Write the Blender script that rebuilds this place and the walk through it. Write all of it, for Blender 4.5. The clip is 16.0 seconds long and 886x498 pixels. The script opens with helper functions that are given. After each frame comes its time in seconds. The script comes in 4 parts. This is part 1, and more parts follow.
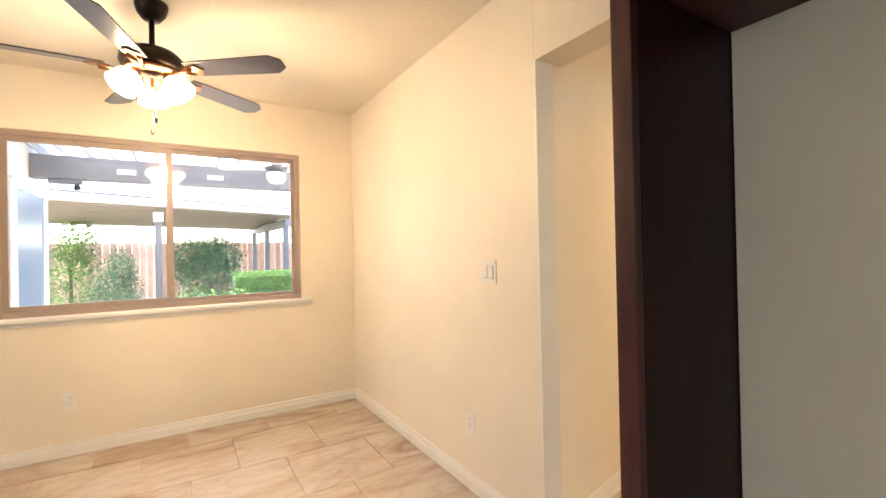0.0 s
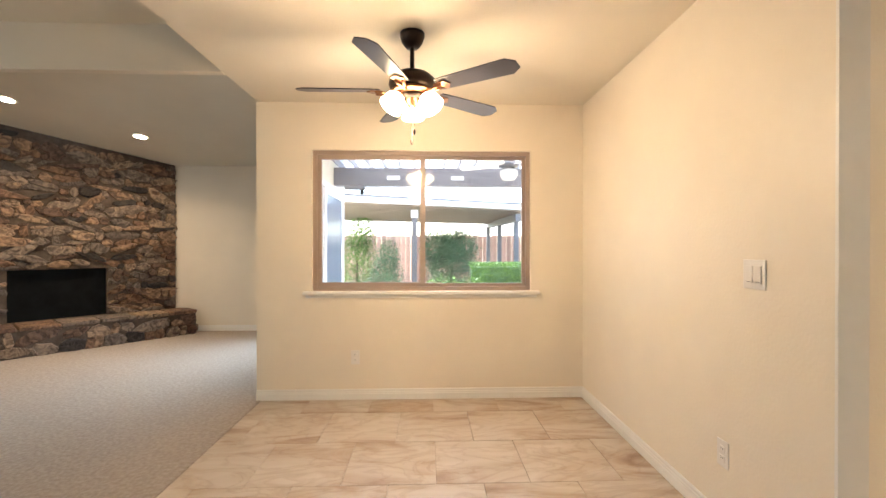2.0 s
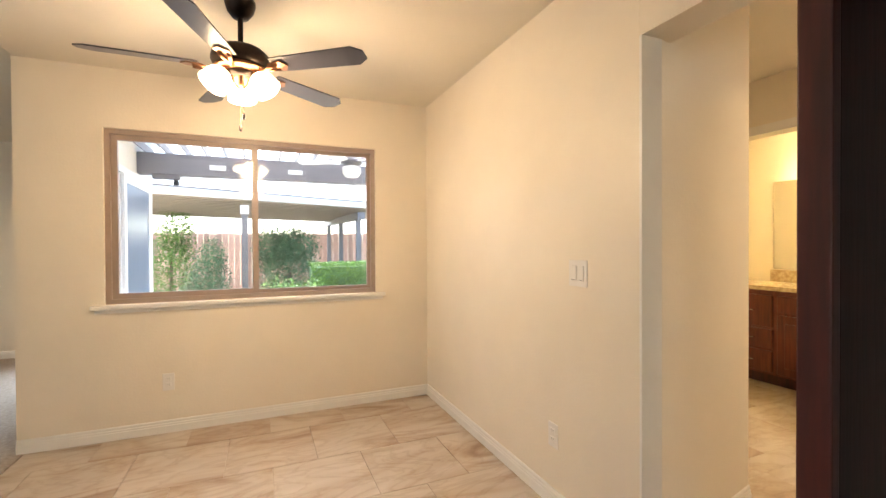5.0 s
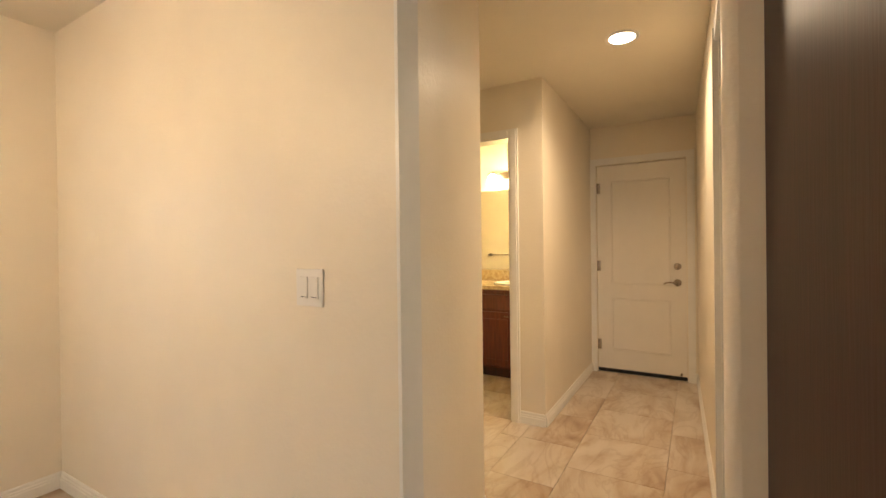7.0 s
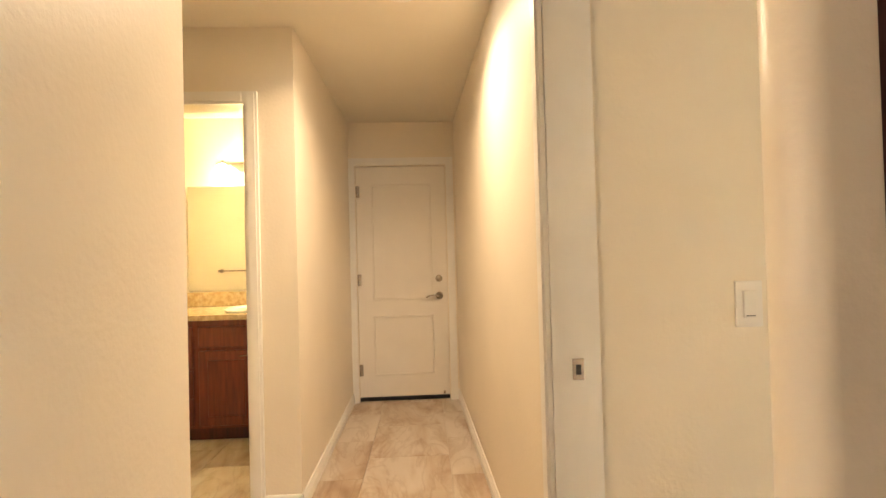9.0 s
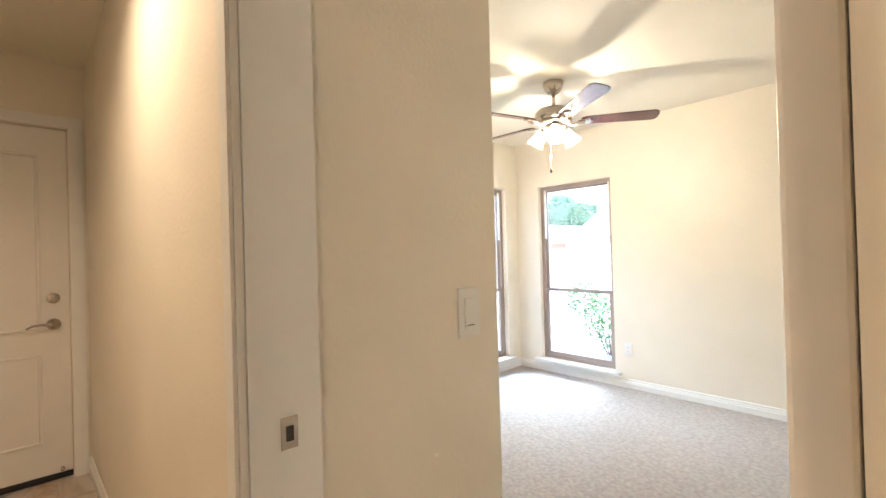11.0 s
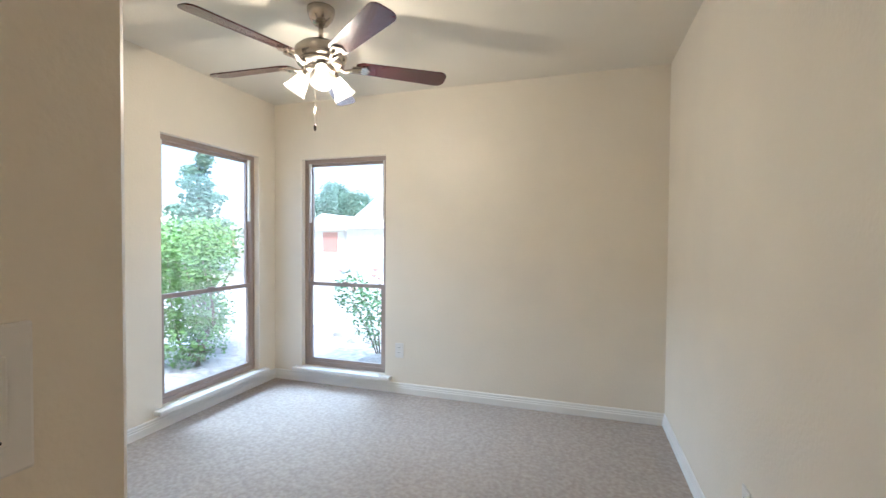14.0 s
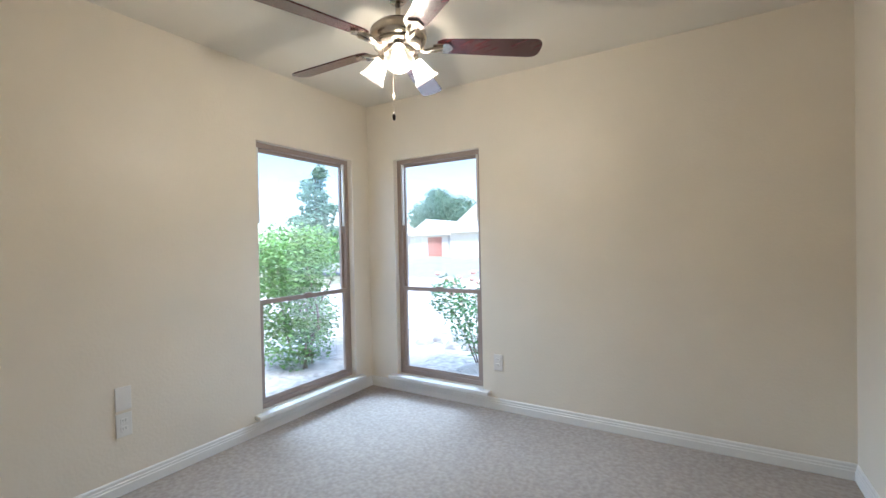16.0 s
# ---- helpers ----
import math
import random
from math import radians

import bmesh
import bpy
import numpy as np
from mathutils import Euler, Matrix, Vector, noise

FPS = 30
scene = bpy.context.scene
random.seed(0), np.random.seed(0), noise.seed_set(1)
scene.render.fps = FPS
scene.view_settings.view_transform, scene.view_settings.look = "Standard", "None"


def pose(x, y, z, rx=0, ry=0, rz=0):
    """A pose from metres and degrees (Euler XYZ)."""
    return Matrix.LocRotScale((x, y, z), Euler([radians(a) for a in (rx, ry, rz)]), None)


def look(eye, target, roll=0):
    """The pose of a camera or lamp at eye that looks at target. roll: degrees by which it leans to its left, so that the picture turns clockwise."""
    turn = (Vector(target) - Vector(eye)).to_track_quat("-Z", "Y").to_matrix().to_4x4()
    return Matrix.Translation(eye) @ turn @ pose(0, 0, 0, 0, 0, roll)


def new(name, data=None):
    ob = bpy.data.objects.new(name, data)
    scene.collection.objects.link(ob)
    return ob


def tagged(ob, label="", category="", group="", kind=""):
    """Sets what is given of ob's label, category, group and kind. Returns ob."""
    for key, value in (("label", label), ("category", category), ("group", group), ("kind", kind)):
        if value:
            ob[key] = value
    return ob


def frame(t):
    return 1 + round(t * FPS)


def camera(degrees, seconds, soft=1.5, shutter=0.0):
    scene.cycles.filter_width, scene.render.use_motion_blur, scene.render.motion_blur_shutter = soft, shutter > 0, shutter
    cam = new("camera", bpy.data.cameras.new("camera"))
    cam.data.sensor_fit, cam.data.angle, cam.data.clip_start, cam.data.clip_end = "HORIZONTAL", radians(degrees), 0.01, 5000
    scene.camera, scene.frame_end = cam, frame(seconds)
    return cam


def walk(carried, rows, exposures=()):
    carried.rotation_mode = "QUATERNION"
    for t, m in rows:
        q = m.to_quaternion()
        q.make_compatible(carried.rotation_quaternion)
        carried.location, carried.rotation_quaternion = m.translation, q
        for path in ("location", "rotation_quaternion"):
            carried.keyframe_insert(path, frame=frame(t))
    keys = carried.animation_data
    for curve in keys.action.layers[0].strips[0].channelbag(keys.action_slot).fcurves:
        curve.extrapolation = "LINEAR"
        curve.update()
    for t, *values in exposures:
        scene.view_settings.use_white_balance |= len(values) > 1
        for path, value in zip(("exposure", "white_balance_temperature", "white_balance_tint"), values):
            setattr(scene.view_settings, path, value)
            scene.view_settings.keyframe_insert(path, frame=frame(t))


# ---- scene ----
cam = camera(91.4, 16.0)
PATH = [
    (0, (0.188, 0.220, 1.239), (1.234, 1.925, 1.249), -1.2),
    (0.5, (0.225, 0.22, 1.242), (0.894, 2.105, 1.25), -1.2),
    (1, (0.204, 0.236, 1.248), (0.583, 2.2, 1.243), -1.4),
    (1.5, (0.197, 0.236, 1.239), (0.404, 2.226, 1.239), -0.9),
    (2, (0.186, 0.236, 1.241), (0.256, 2.235, 1.234), 0.0),
    (2.5, (0.186, 0.237, 1.241), (0.175, 2.237, 1.241), 0.3),
    (3, (0.161, 0.227, 1.244), (0.116, 2.227, 1.242), 0.3),
    (3.2, (0.17, 0.231, 1.247), (0.108, 2.23, 1.242), 0.3),
    (5.3, (0.183, 0.406, 1.266), (1.139, 2.163, 1.242), -0.6),
    (5.5, (0.21, 0.44, 1.256), (1.274, 2.133, 1.229), -0.8),
    (6, (0.305, 0.565, 1.254), (1.626, 2.066, 1.216), -0.9),
    (6.5, (0.404, 0.703, 1.249), (1.944, 1.979, 1.219), -0.8),
    (7, (0.518, 0.852, 1.256), (2.244, 1.862, 1.247), -0.7),
    (7.5, (0.665, 0.949, 1.259), (2.515, 1.71, 1.256), -0.9),
    (8, (0.864, 1.05, 1.261), (2.79, 1.591, 1.254), -1.4),
    (8.5, (1.058, 1.109, 1.247), (3.042, 1.363, 1.255), -1.5),
    (9, (1.252, 1.128, 1.254), (3.25, 1.038, 1.281), -1.5),
    (9.5, (1.396, 1.108, 1.243), (3.347, 0.667, 1.281), -2.1),
    (10, (1.508, 1.066, 1.254), (3.347, 0.281, 1.285), -2.7),
    (10.2, (1.535, 1.055, 1.254), (3.325, 0.163, 1.283), -2.6),
    (12.3, (1.856, 0.964, 1.274), (2.653, -0.87, 1.242), 0.2),
    (12.5, (1.883, 0.906, 1.282), (2.622, -0.952, 1.239), 0.3),
    (13, (1.957, 0.754, 1.274), (2.584, -1.145, 1.22), 0.2),
    (13.5, (1.967, 0.559, 1.259), (2.569, -1.348, 1.203), 0.3),
    (14, (2.011, 0.391, 1.231), (2.62, -1.514, 1.185), 0.4),
    (14.5, (2.062, 0.234, 1.22), (2.724, -1.653, 1.172), 0.5),
    (15, (2.097, 0.144, 1.202), (2.87, -1.7, 1.158), 0.1),
    (15.5, (2.092, 0.095, 1.2), (3.019, -1.677, 1.167), -0.7),
    (16, (2.088, 0.077, 1.209), (3.131, -1.63, 1.182), -1.2),
]
EXPOSURES = [(0, 3.0, 6250, 10), (3.2, 2.6, 6150, 10), (5.3, 2.6, 6300, 10), (7.0, 2.45, 6450, 10), (9.0, 2.95, 6250, 10), (10.2, 2.75, 5850, 10), (12.5, 1.95, 5250, 10), (14.5, 1.5, 5250, 10), (16.0, 1.3, 5250, 10)]
walk(cam, [(t, look(eye, target, roll)) for t, eye, target, roll in PATH], EXPOSURES)

# ---- world and light ----
world = bpy.data.worlds.new("sky")
scene.world = world
world.use_nodes = True
wn = world.node_tree.nodes
sky = wn.new("ShaderNodeTexSky")
sky.sky_type = "NISHITA"
sky.sun_disc = False
sky.ozone_density = 0.0
sky.sun_elevation = radians(55)
sky.sun_rotation = radians(-40)
wn["Background"].inputs["Strength"].default_value = 0.15
world.node_tree.links.new(sky.outputs[0], wn["Background"].inputs[0])

sun = new("sun", bpy.data.lights.new("sun", "SUN"))
sun.data.energy, sun.data.angle, sun.data.color = 3.6, radians(12), (1, 0.96, 0.90)
sun.matrix_world = look((0, 0, 30), (11, -13, 0))


def bulb_light(name, x, y, z, power, radius=0.04, color=(1.0, 0.72, 0.42)):
    lamp = new(name, bpy.data.lights.new(name, "POINT"))
    lamp.data.energy, lamp.data.color, lamp.data.shadow_soft_size = power, color, radius
    lamp.location = (x, y, z)
    return lamp


def down_light(name, x, y, z, power, color=(1.0, 0.71, 0.43), spread=125):
    lamp = new(name, bpy.data.lights.new(name, "AREA"))
    lamp.data.shape, lamp.data.size, lamp.data.energy, lamp.data.color = "DISK", 0.13, power, color
    lamp.data.spread = radians(spread)
    lamp.location = (x, y, z)
    return lamp


WARM = (1.0, 0.69, 0.43)


def sky_light(name, eye, target, w, h, power):
    """An added area lamp in place of skylight, at or above an opening."""
    lamp = new(name, bpy.data.lights.new(name, "AREA"))
    lamp.data.shape, lamp.data.size, lamp.data.size_y = "RECTANGLE", w, h
    lamp.data.energy, lamp.data.color = power, (0.70, 0.86, 1.0)
    lamp.matrix_world = look(eye, target)
    return lamp


sky_light("sky_at_east_window", (6.9, -2.08, 3.05), (3.0, -1.95, 0.9), 1.8, 1.2, 105)
sky_light("sky_at_south_window", (3.9, -5.1, 3.05), (3.6, -1.2, 0.9), 1.8, 1.2, 100)
sky_light("sky_at_patio_door", (-1.26, 5.5, 1.1), (-2.5, 4.2, 0.0), 1.9, 1.8, 6.0).data.spread = radians(100)
# No window is known here: lamp added to brighten kitchen and nook.
sky_light("fill_from_west", (-6.96, -1.0, 1.6), (1.0, 0.6, 1.1), 1.9, 1.1, 5)

# ---- materials ----


def mat(name, color, rough=0.6, metal=0.0, vary=0.08, scale=6.0, bump=0.0, bump_scale=120.0, emit=None, strength=0.0, spread=None, coat=0.0, stretch=None, random_value=0.0):
    """A principled material with large blotches, fine grain and relief; spread is a second colour for the blotches."""
    m = bpy.data.materials.new(name)
    m.use_nodes = True
    nt = m.node_tree
    b = nt.nodes["Principled BSDF"]
    b.inputs["Roughness"].default_value = rough
    b.inputs["Metallic"].default_value = metal
    b.inputs["Coat Weight"].default_value = coat
    tc = nt.nodes.new("ShaderNodeTexCoord")
    src = tc.outputs["Object"]
    if stretch:
        mp = nt.nodes.new("ShaderNodeMapping")
        mp.inputs["Scale"].default_value = stretch
        nt.links.new(src, mp.inputs["Vector"])
        src = mp.outputs[0]
    n1 = nt.nodes.new("ShaderNodeTexNoise")
    n1.inputs["Scale"].default_value, n1.inputs["Detail"].default_value = scale, 6.0
    nt.links.new(src, n1.inputs["Vector"])
    ramp = nt.nodes.new("ShaderNodeValToRGB")
    lo = spread or tuple(c * (1 - vary) for c in color)
    hi = color if spread else tuple(min(1, c * (1 + vary)) for c in color)
    ramp.color_ramp.elements[0].position, ramp.color_ramp.elements[1].position = 0.32, 0.68
    ramp.color_ramp.elements[0].color, ramp.color_ramp.elements[1].color = (*lo, 1), (*hi, 1)
    nt.links.new(n1.outputs["Fac"], ramp.inputs[0])
    out = ramp.outputs[0]
    if random_value:
        oi = nt.nodes.new("ShaderNodeObjectInfo")
        mr = nt.nodes.new("ShaderNodeMapRange")
        mr.inputs["To Min"].default_value, mr.inputs["To Max"].default_value = 1 - random_value, 1 + random_value
        hsv = nt.nodes.new("ShaderNodeHueSaturation")
        nt.links.new(oi.outputs["Random"], mr.inputs["Value"])
        nt.links.new(mr.outputs[0], hsv.inputs["Value"])
        nt.links.new(out, hsv.inputs["Color"])
        out = hsv.outputs[0]
    nt.links.new(out, b.inputs["Base Color"])
    if bump:
        n2 = nt.nodes.new("ShaderNodeTexNoise")
        n2.inputs["Scale"].default_value, n2.inputs["Detail"].default_value = bump_scale, 3.0
        nt.links.new(src, n2.inputs["Vector"])
        bp = nt.nodes.new("ShaderNodeBump")
        bp.inputs["Strength"].default_value, bp.inputs["Distance"].default_value = bump, 0.004
        nt.links.new(n2.outputs["Fac"], bp.inputs["Height"])
        nt.links.new(bp.outputs[0], b.inputs["Normal"])
    if emit:
        b.inputs["Emission Color"].default_value = (*emit, 1)
        b.inputs["Emission Strength"].default_value = strength
    return m


def glass_mat(name, tint=(1, 1, 1), gloss=0.02):
    m = bpy.data.materials.new(name)
    m.use_nodes = True
    nt = m.node_tree
    nt.nodes.remove(nt.nodes["Principled BSDF"])
    tr, gl, mx, fr = (nt.nodes.new(k) for k in ("ShaderNodeBsdfTransparent", "ShaderNodeBsdfGlossy", "ShaderNodeMixShader", "ShaderNodeLayerWeight"))
    tr.inputs[0].default_value = (*tint, 1)
    gl.inputs["Roughness"].default_value = gloss
    fr.inputs["Blend"].default_value = 0.35
    pw = nt.nodes.new("ShaderNodeMath")
    pw.operation, pw.inputs[1].default_value, pw.inputs[2].default_value = "MULTIPLY_ADD", 0.35, 0.03
    nt.links.new(fr.outputs["Facing"], pw.inputs[0])
    nt.links.new(pw.outputs[0], mx.inputs[0])
    nt.links.new(tr.outputs[0], mx.inputs[1])
    nt.links.new(gl.outputs[0], mx.inputs[2])
    nt.links.new(mx.outputs[0], nt.nodes["Material Output"].inputs[0])
    return m


def tile_mat(name):
    """Travertine-look porcelain: cream ground, drifting tan veins, a few brown streaks; each tile shifts the pattern."""
    m = bpy.data.materials.new(name)
    m.use_nodes = True
    nt = m.node_tree
    b = nt.nodes["Principled BSDF"]
    b.inputs["Roughness"].default_value = 0.33
    tc, oi, add, mp = (nt.nodes.new(k) for k in ("ShaderNodeTexCoord", "ShaderNodeObjectInfo", "ShaderNodeVectorMath", "ShaderNodeMapping"))
    mul = nt.nodes.new("ShaderNodeMath")
    mul.operation, mul.inputs[1].default_value = "MULTIPLY", 37.0
    nt.links.new(oi.outputs["Random"], mul.inputs[0])
    add.operation = "ADD"
    nt.links.new(tc.outputs["Object"], add.inputs[0])
    nt.links.new(mul.outputs[0], add.inputs[1])
    mp.inputs["Scale"].default_value = (0.9, 2.3, 1.0)
    mp.inputs["Rotation"].default_value = (0, 0, radians(-10))
    nt.links.new(add.outputs[0], mp.inputs["Vector"])
    n1 = nt.nodes.new("ShaderNodeTexNoise")
    n1.inputs["Scale"].default_value, n1.inputs["Detail"].default_value, n1.inputs["Distortion"].default_value = 1.5, 10.0, 1.6
    nt.links.new(mp.outputs[0], n1.inputs["Vector"])
    r1 = nt.nodes.new("ShaderNodeValToRGB")
    e = r1.color_ramp.elements
    e[0].position, e[0].color = 0.26, (0.27, 0.175, 0.105, 1)
    e[1].position, e[1].color = 0.74, (0.61, 0.54, 0.465, 1)
    for p, c in ((0.38, (0.42, 0.31, 0.215, 1)), (0.46, (0.49, 0.395, 0.30, 1)), (0.55, (0.55, 0.475, 0.39, 1))):
        k = e.new(p)
        k.color = c
    nt.links.new(n1.outputs["Fac"], r1.inputs[0])
    n3 = nt.nodes.new("ShaderNodeTexNoise")
    n3.inputs["Scale"].default_value, n3.inputs["Detail"].default_value, n3.inputs["Distortion"].default_value = 1.6, 12.0, 2.5
    nt.links.new(mp.outputs[0], n3.inputs["Vector"])
    r3 = nt.nodes.new("ShaderNodeValToRGB")
    e3 = r3.color_ramp.elements
    e3[0].position, e3[0].color = 0.45, (1, 1, 1, 1)
    e3[1].position, e3[1].color = 0.55, (1, 1, 1, 1)
    k = e3.new(0.5)
    k.color = (0.55, 0.42, 0.30, 1)
    nt.links.new(n3.outputs["Fac"], r3.inputs[0])
    mx = nt.nodes.new("ShaderNodeMixRGB")
    mx.blend_type, mx.inputs[0].default_value = "MULTIPLY", 0.3
    nt.links.new(r1.outputs[0], mx.inputs[1])
    nt.links.new(r3.outputs[0], mx.inputs[2])
    nt.links.new(mx.outputs[0], b.inputs["Base Color"])
    bp = nt.nodes.new("ShaderNodeBump")
    bp.inputs["Strength"].default_value, bp.inputs["Distance"].default_value = 0.15, 0.003
    nt.links.new(n1.outputs["Fac"], bp.inputs["Height"])
    nt.links.new(bp.outputs[0], b.inputs["Normal"])
    return m


def stone_mat(name):
    m = bpy.data.materials.new(name)
    m.use_nodes = True
    nt = m.node_tree
    b = nt.nodes["Principled BSDF"]
    b.inputs["Roughness"].default_value = 0.62
    oi, tc, n1, r1, r2, mx, bp, add = (nt.nodes.new(k) for k in ("ShaderNodeObjectInfo", "ShaderNodeTexCoord", "ShaderNodeTexNoise", "ShaderNodeValToRGB", "ShaderNodeValToRGB", "ShaderNodeMixRGB", "ShaderNodeBump", "ShaderNodeVectorMath"))
    e = r1.color_ramp.elements
    r1.color_ramp.interpolation = "CONSTANT"
    e[0].position, e[0].color = 0.0, (0.040, 0.036, 0.036, 1)
    e[1].position, e[1].color = 0.09, (0.15, 0.10, 0.075, 1)
    for p, c in ((0.24, (0.23, 0.145, 0.095, 1)), (0.42, (0.31, 0.215, 0.145, 1)), (0.58, (0.17, 0.145, 0.125, 1)), (0.72, (0.25, 0.205, 0.165, 1)), (0.87, (0.34, 0.26, 0.185, 1)), (0.95, (0.12, 0.07, 0.05, 1))):
        k = e.new(p)
        k.color = c
    nt.links.new(oi.outputs["Random"], r1.inputs[0])
    nt.links.new(tc.outputs["Object"], add.inputs[0])
    nt.links.new(oi.outputs["Location"], add.inputs[1])
    n1.inputs["Scale"].default_value, n1.inputs["Detail"].default_value, n1.inputs["Distortion"].default_value = 13, 8, 1.6
    nt.links.new(add.outputs[0], n1.inputs["Vector"])
    e2 = r2.color_ramp.elements
    e2[0].position, e2[0].color = 0.36, (0.28, 0.24, 0.24, 1)
    e2[1].position, e2[1].color = 0.66, (1.45, 1.35, 1.25, 1)
    nt.links.new(n1.outputs["Fac"], r2.inputs[0])
    mx.blend_type, mx.inputs[0].default_value = "MULTIPLY", 0.9
    nt.links.new(r1.outputs[0], mx.inputs[1])
    nt.links.new(r2.outputs[0], mx.inputs[2])
    nt.links.new(mx.outputs[0], b.inputs["Base Color"])
    bp.inputs["Strength"].default_value, bp.inputs["Distance"].default_value = 0.8, 0.02
    nt.links.new(n1.outputs["Fac"], bp.inputs["Height"])
    nt.links.new(bp.outputs[0], b.inputs["Normal"])
    return m


WALL = mat("cream_wall_paint", (0.81, 0.737, 0.61), 0.42, vary=0.025, scale=2.5, bump=0.25, bump_scale=70)
CEIL = mat("ceiling_paint", (0.76, 0.705, 0.59), 0.6, vary=0.025, scale=2, bump=0.25, bump_scale=90)
TRIM = mat("white_trim_paint", (0.82, 0.80, 0.75), 0.35, vary=0.02, scale=9, bump=0.03, bump_scale=60)
DOORP = mat("white_door_paint", (0.80, 0.76, 0.69), 0.4, vary=0.02, scale=5, bump=0.04, bump_scale=50)
TILE = tile_mat("travertine_tile")
GROUT = mat("grout", (0.58, 0.50, 0.41), 0.9, vary=0.1, scale=20)
CARPET = mat("grey_beige_carpet", (0.45, 0.385, 0.325), 0.95, scale=44, spread=(0.33, 0.28, 0.232), bump=1.0, bump_scale=40)
VINYL = mat("taupe_vinyl_frame", (0.36, 0.285, 0.24), 0.4, vary=0.04, scale=8)
GLASS = glass_mat("window_glass")
MIRROR = mat("mirror_silver", (0.9, 0.9, 0.88), 0.02, 1.0, vary=0.01)
CHERRY = mat("dark_cherry_wood", (0.085, 0.014, 0.011), 0.5, vary=0.35, scale=5, spread=(0.030, 0.006, 0.006), coat=0.0, stretch=(9, 9, 0.7), bump=0.08, bump_scale=14)
# Same cherry as the strip, darkened: the board's shade is put into the colour.
CHERRY_SHADED = mat("shaded_cherry_panel", (0.034, 0.008, 0.007), 0.45, spread=(0.014, 0.004, 0.004), scale=5, stretch=(9, 9, 0.7), bump=0.08, bump_scale=14)
CHERRYV = mat("cherry_cabinet_wood", (0.19, 0.034, 0.017), 0.32, scale=5, spread=(0.09, 0.016, 0.010), coat=0.2, stretch=(9, 9, 0.8), bump=0.06, bump_scale=14)
BRONZE = mat("oil_rubbed_bronze", (0.030, 0.020, 0.016), 0.38, 0.7, vary=0.25, scale=14)
COPPER = mat("worn_bronze_light", (0.30, 0.14, 0.07), 0.3, 0.9, vary=0.2, scale=25)
NICKEL = mat("brushed_nickel", (0.52, 0.47, 0.41), 0.27, 1.0, vary=0.07, scale=30)
BLADE1 = mat("dark_walnut_blade", (0.050, 0.046, 0.056), 0.32, scale=3, spread=(0.034, 0.032, 0.040))
BLADE2 = mat("mahogany_blade", (0.085, 0.020, 0.020), 0.25, scale=6, spread=(0.035, 0.008, 0.010), stretch=(1, 12, 12), coat=0.4)
FROST = mat("lit_frosted_glass", (0.9, 0.86, 0.78), 0.4, vary=0.02, emit=(1.0, 0.72, 0.40), strength=6.0)
BULB = mat("lit_bulb", (0.9, 0.9, 0.85), 0.4, vary=0.01, emit=(1.0, 0.80, 0.55), strength=18.0)
LENS = mat("lit_downlight_lens", (0.9, 0.9, 0.85), 0.4, vary=0.01, emit=(1.0, 0.86, 0.66), strength=12.0)
CLEARG = bpy.data.materials.new("clear_ribbed_shade")
CLEARG.use_nodes = True
_t = CLEARG.node_tree
_tr, _tl, _mx = (_t.nodes.new(k) for k in ("ShaderNodeBsdfTransparent", "ShaderNodeBsdfTranslucent", "ShaderNodeMixShader"))
_tl.inputs[0].default_value = (0.95, 0.92, 0.86, 1)
_mx.inputs[0].default_value = 0.45
_t.links.new(_tr.outputs[0], _mx.inputs[1])
_t.links.new(_tl.outputs[0], _mx.inputs[2])
_t.links.new(_mx.outputs[0], _t.nodes["Material Output"].inputs[0])
PLAST = mat("white_plastic", (0.80, 0.77, 0.72), 0.35, vary=0.015, scale=12)
DARKP = mat("dark_slot", (0.03, 0.03, 0.03), 0.5, vary=0.1)
RUBBER = mat("black_door_sweep", (0.012, 0.014, 0.016), 0.6, vary=0.2, scale=20)
STONE = stone_mat("ledge_stone")
MORTAR = mat("dark_mortar", (0.12, 0.092, 0.072), 0.95, vary=0.3, scale=14, bump=0.8, bump_scale=60)
SOOT = mat("black_firebox", (0.006, 0.007, 0.008), 0.8, vary=0.3, scale=8)
for _m in (SOOT, CHERRY_SHADED):
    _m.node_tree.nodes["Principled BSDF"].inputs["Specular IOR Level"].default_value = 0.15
COUNTER = mat("beige_granite", (0.66, 0.55, 0.36), 0.22, scale=30, spread=(0.42, 0.29, 0.16), bump=0.02)
WHITEC = mat("white_ceramic", (0.85, 0.84, 0.80), 0.12, vary=0.01)
BEAM = mat("grey_painted_beam", (0.20, 0.19, 0.20), 0.6, vary=0.12, scale=7, stretch=(0.5, 6, 6))
BEAMB = mat("tan_patio_rafter", (0.30, 0.25, 0.21), 0.7, vary=0.12, scale=7)
WHITEP = mat("white_outdoor_paint", (0.80, 0.80, 0.80), 0.5, vary=0.04, scale=4)
CORR = mat("translucent_roof_panel", (0.85, 0.86, 0.88), 0.5, vary=0.03, scale=4)
_t = CORR.node_tree
_tr, _mx = _t.nodes.new("ShaderNodeBsdfTranslucent"), _t.nodes.new("ShaderNodeMixShader")
_tr.inputs[0].default_value = (0.92, 0.93, 0.95, 1)
_mx.inputs[0].default_value = 0.75
_t.links.new(_t.nodes["Principled BSDF"].outputs[0], _mx.inputs[1])
_t.links.new(_tr.outputs[0], _mx.inputs[2])
_t.links.new(_mx.outputs[0], _t.nodes["Material Output"].inputs[0])
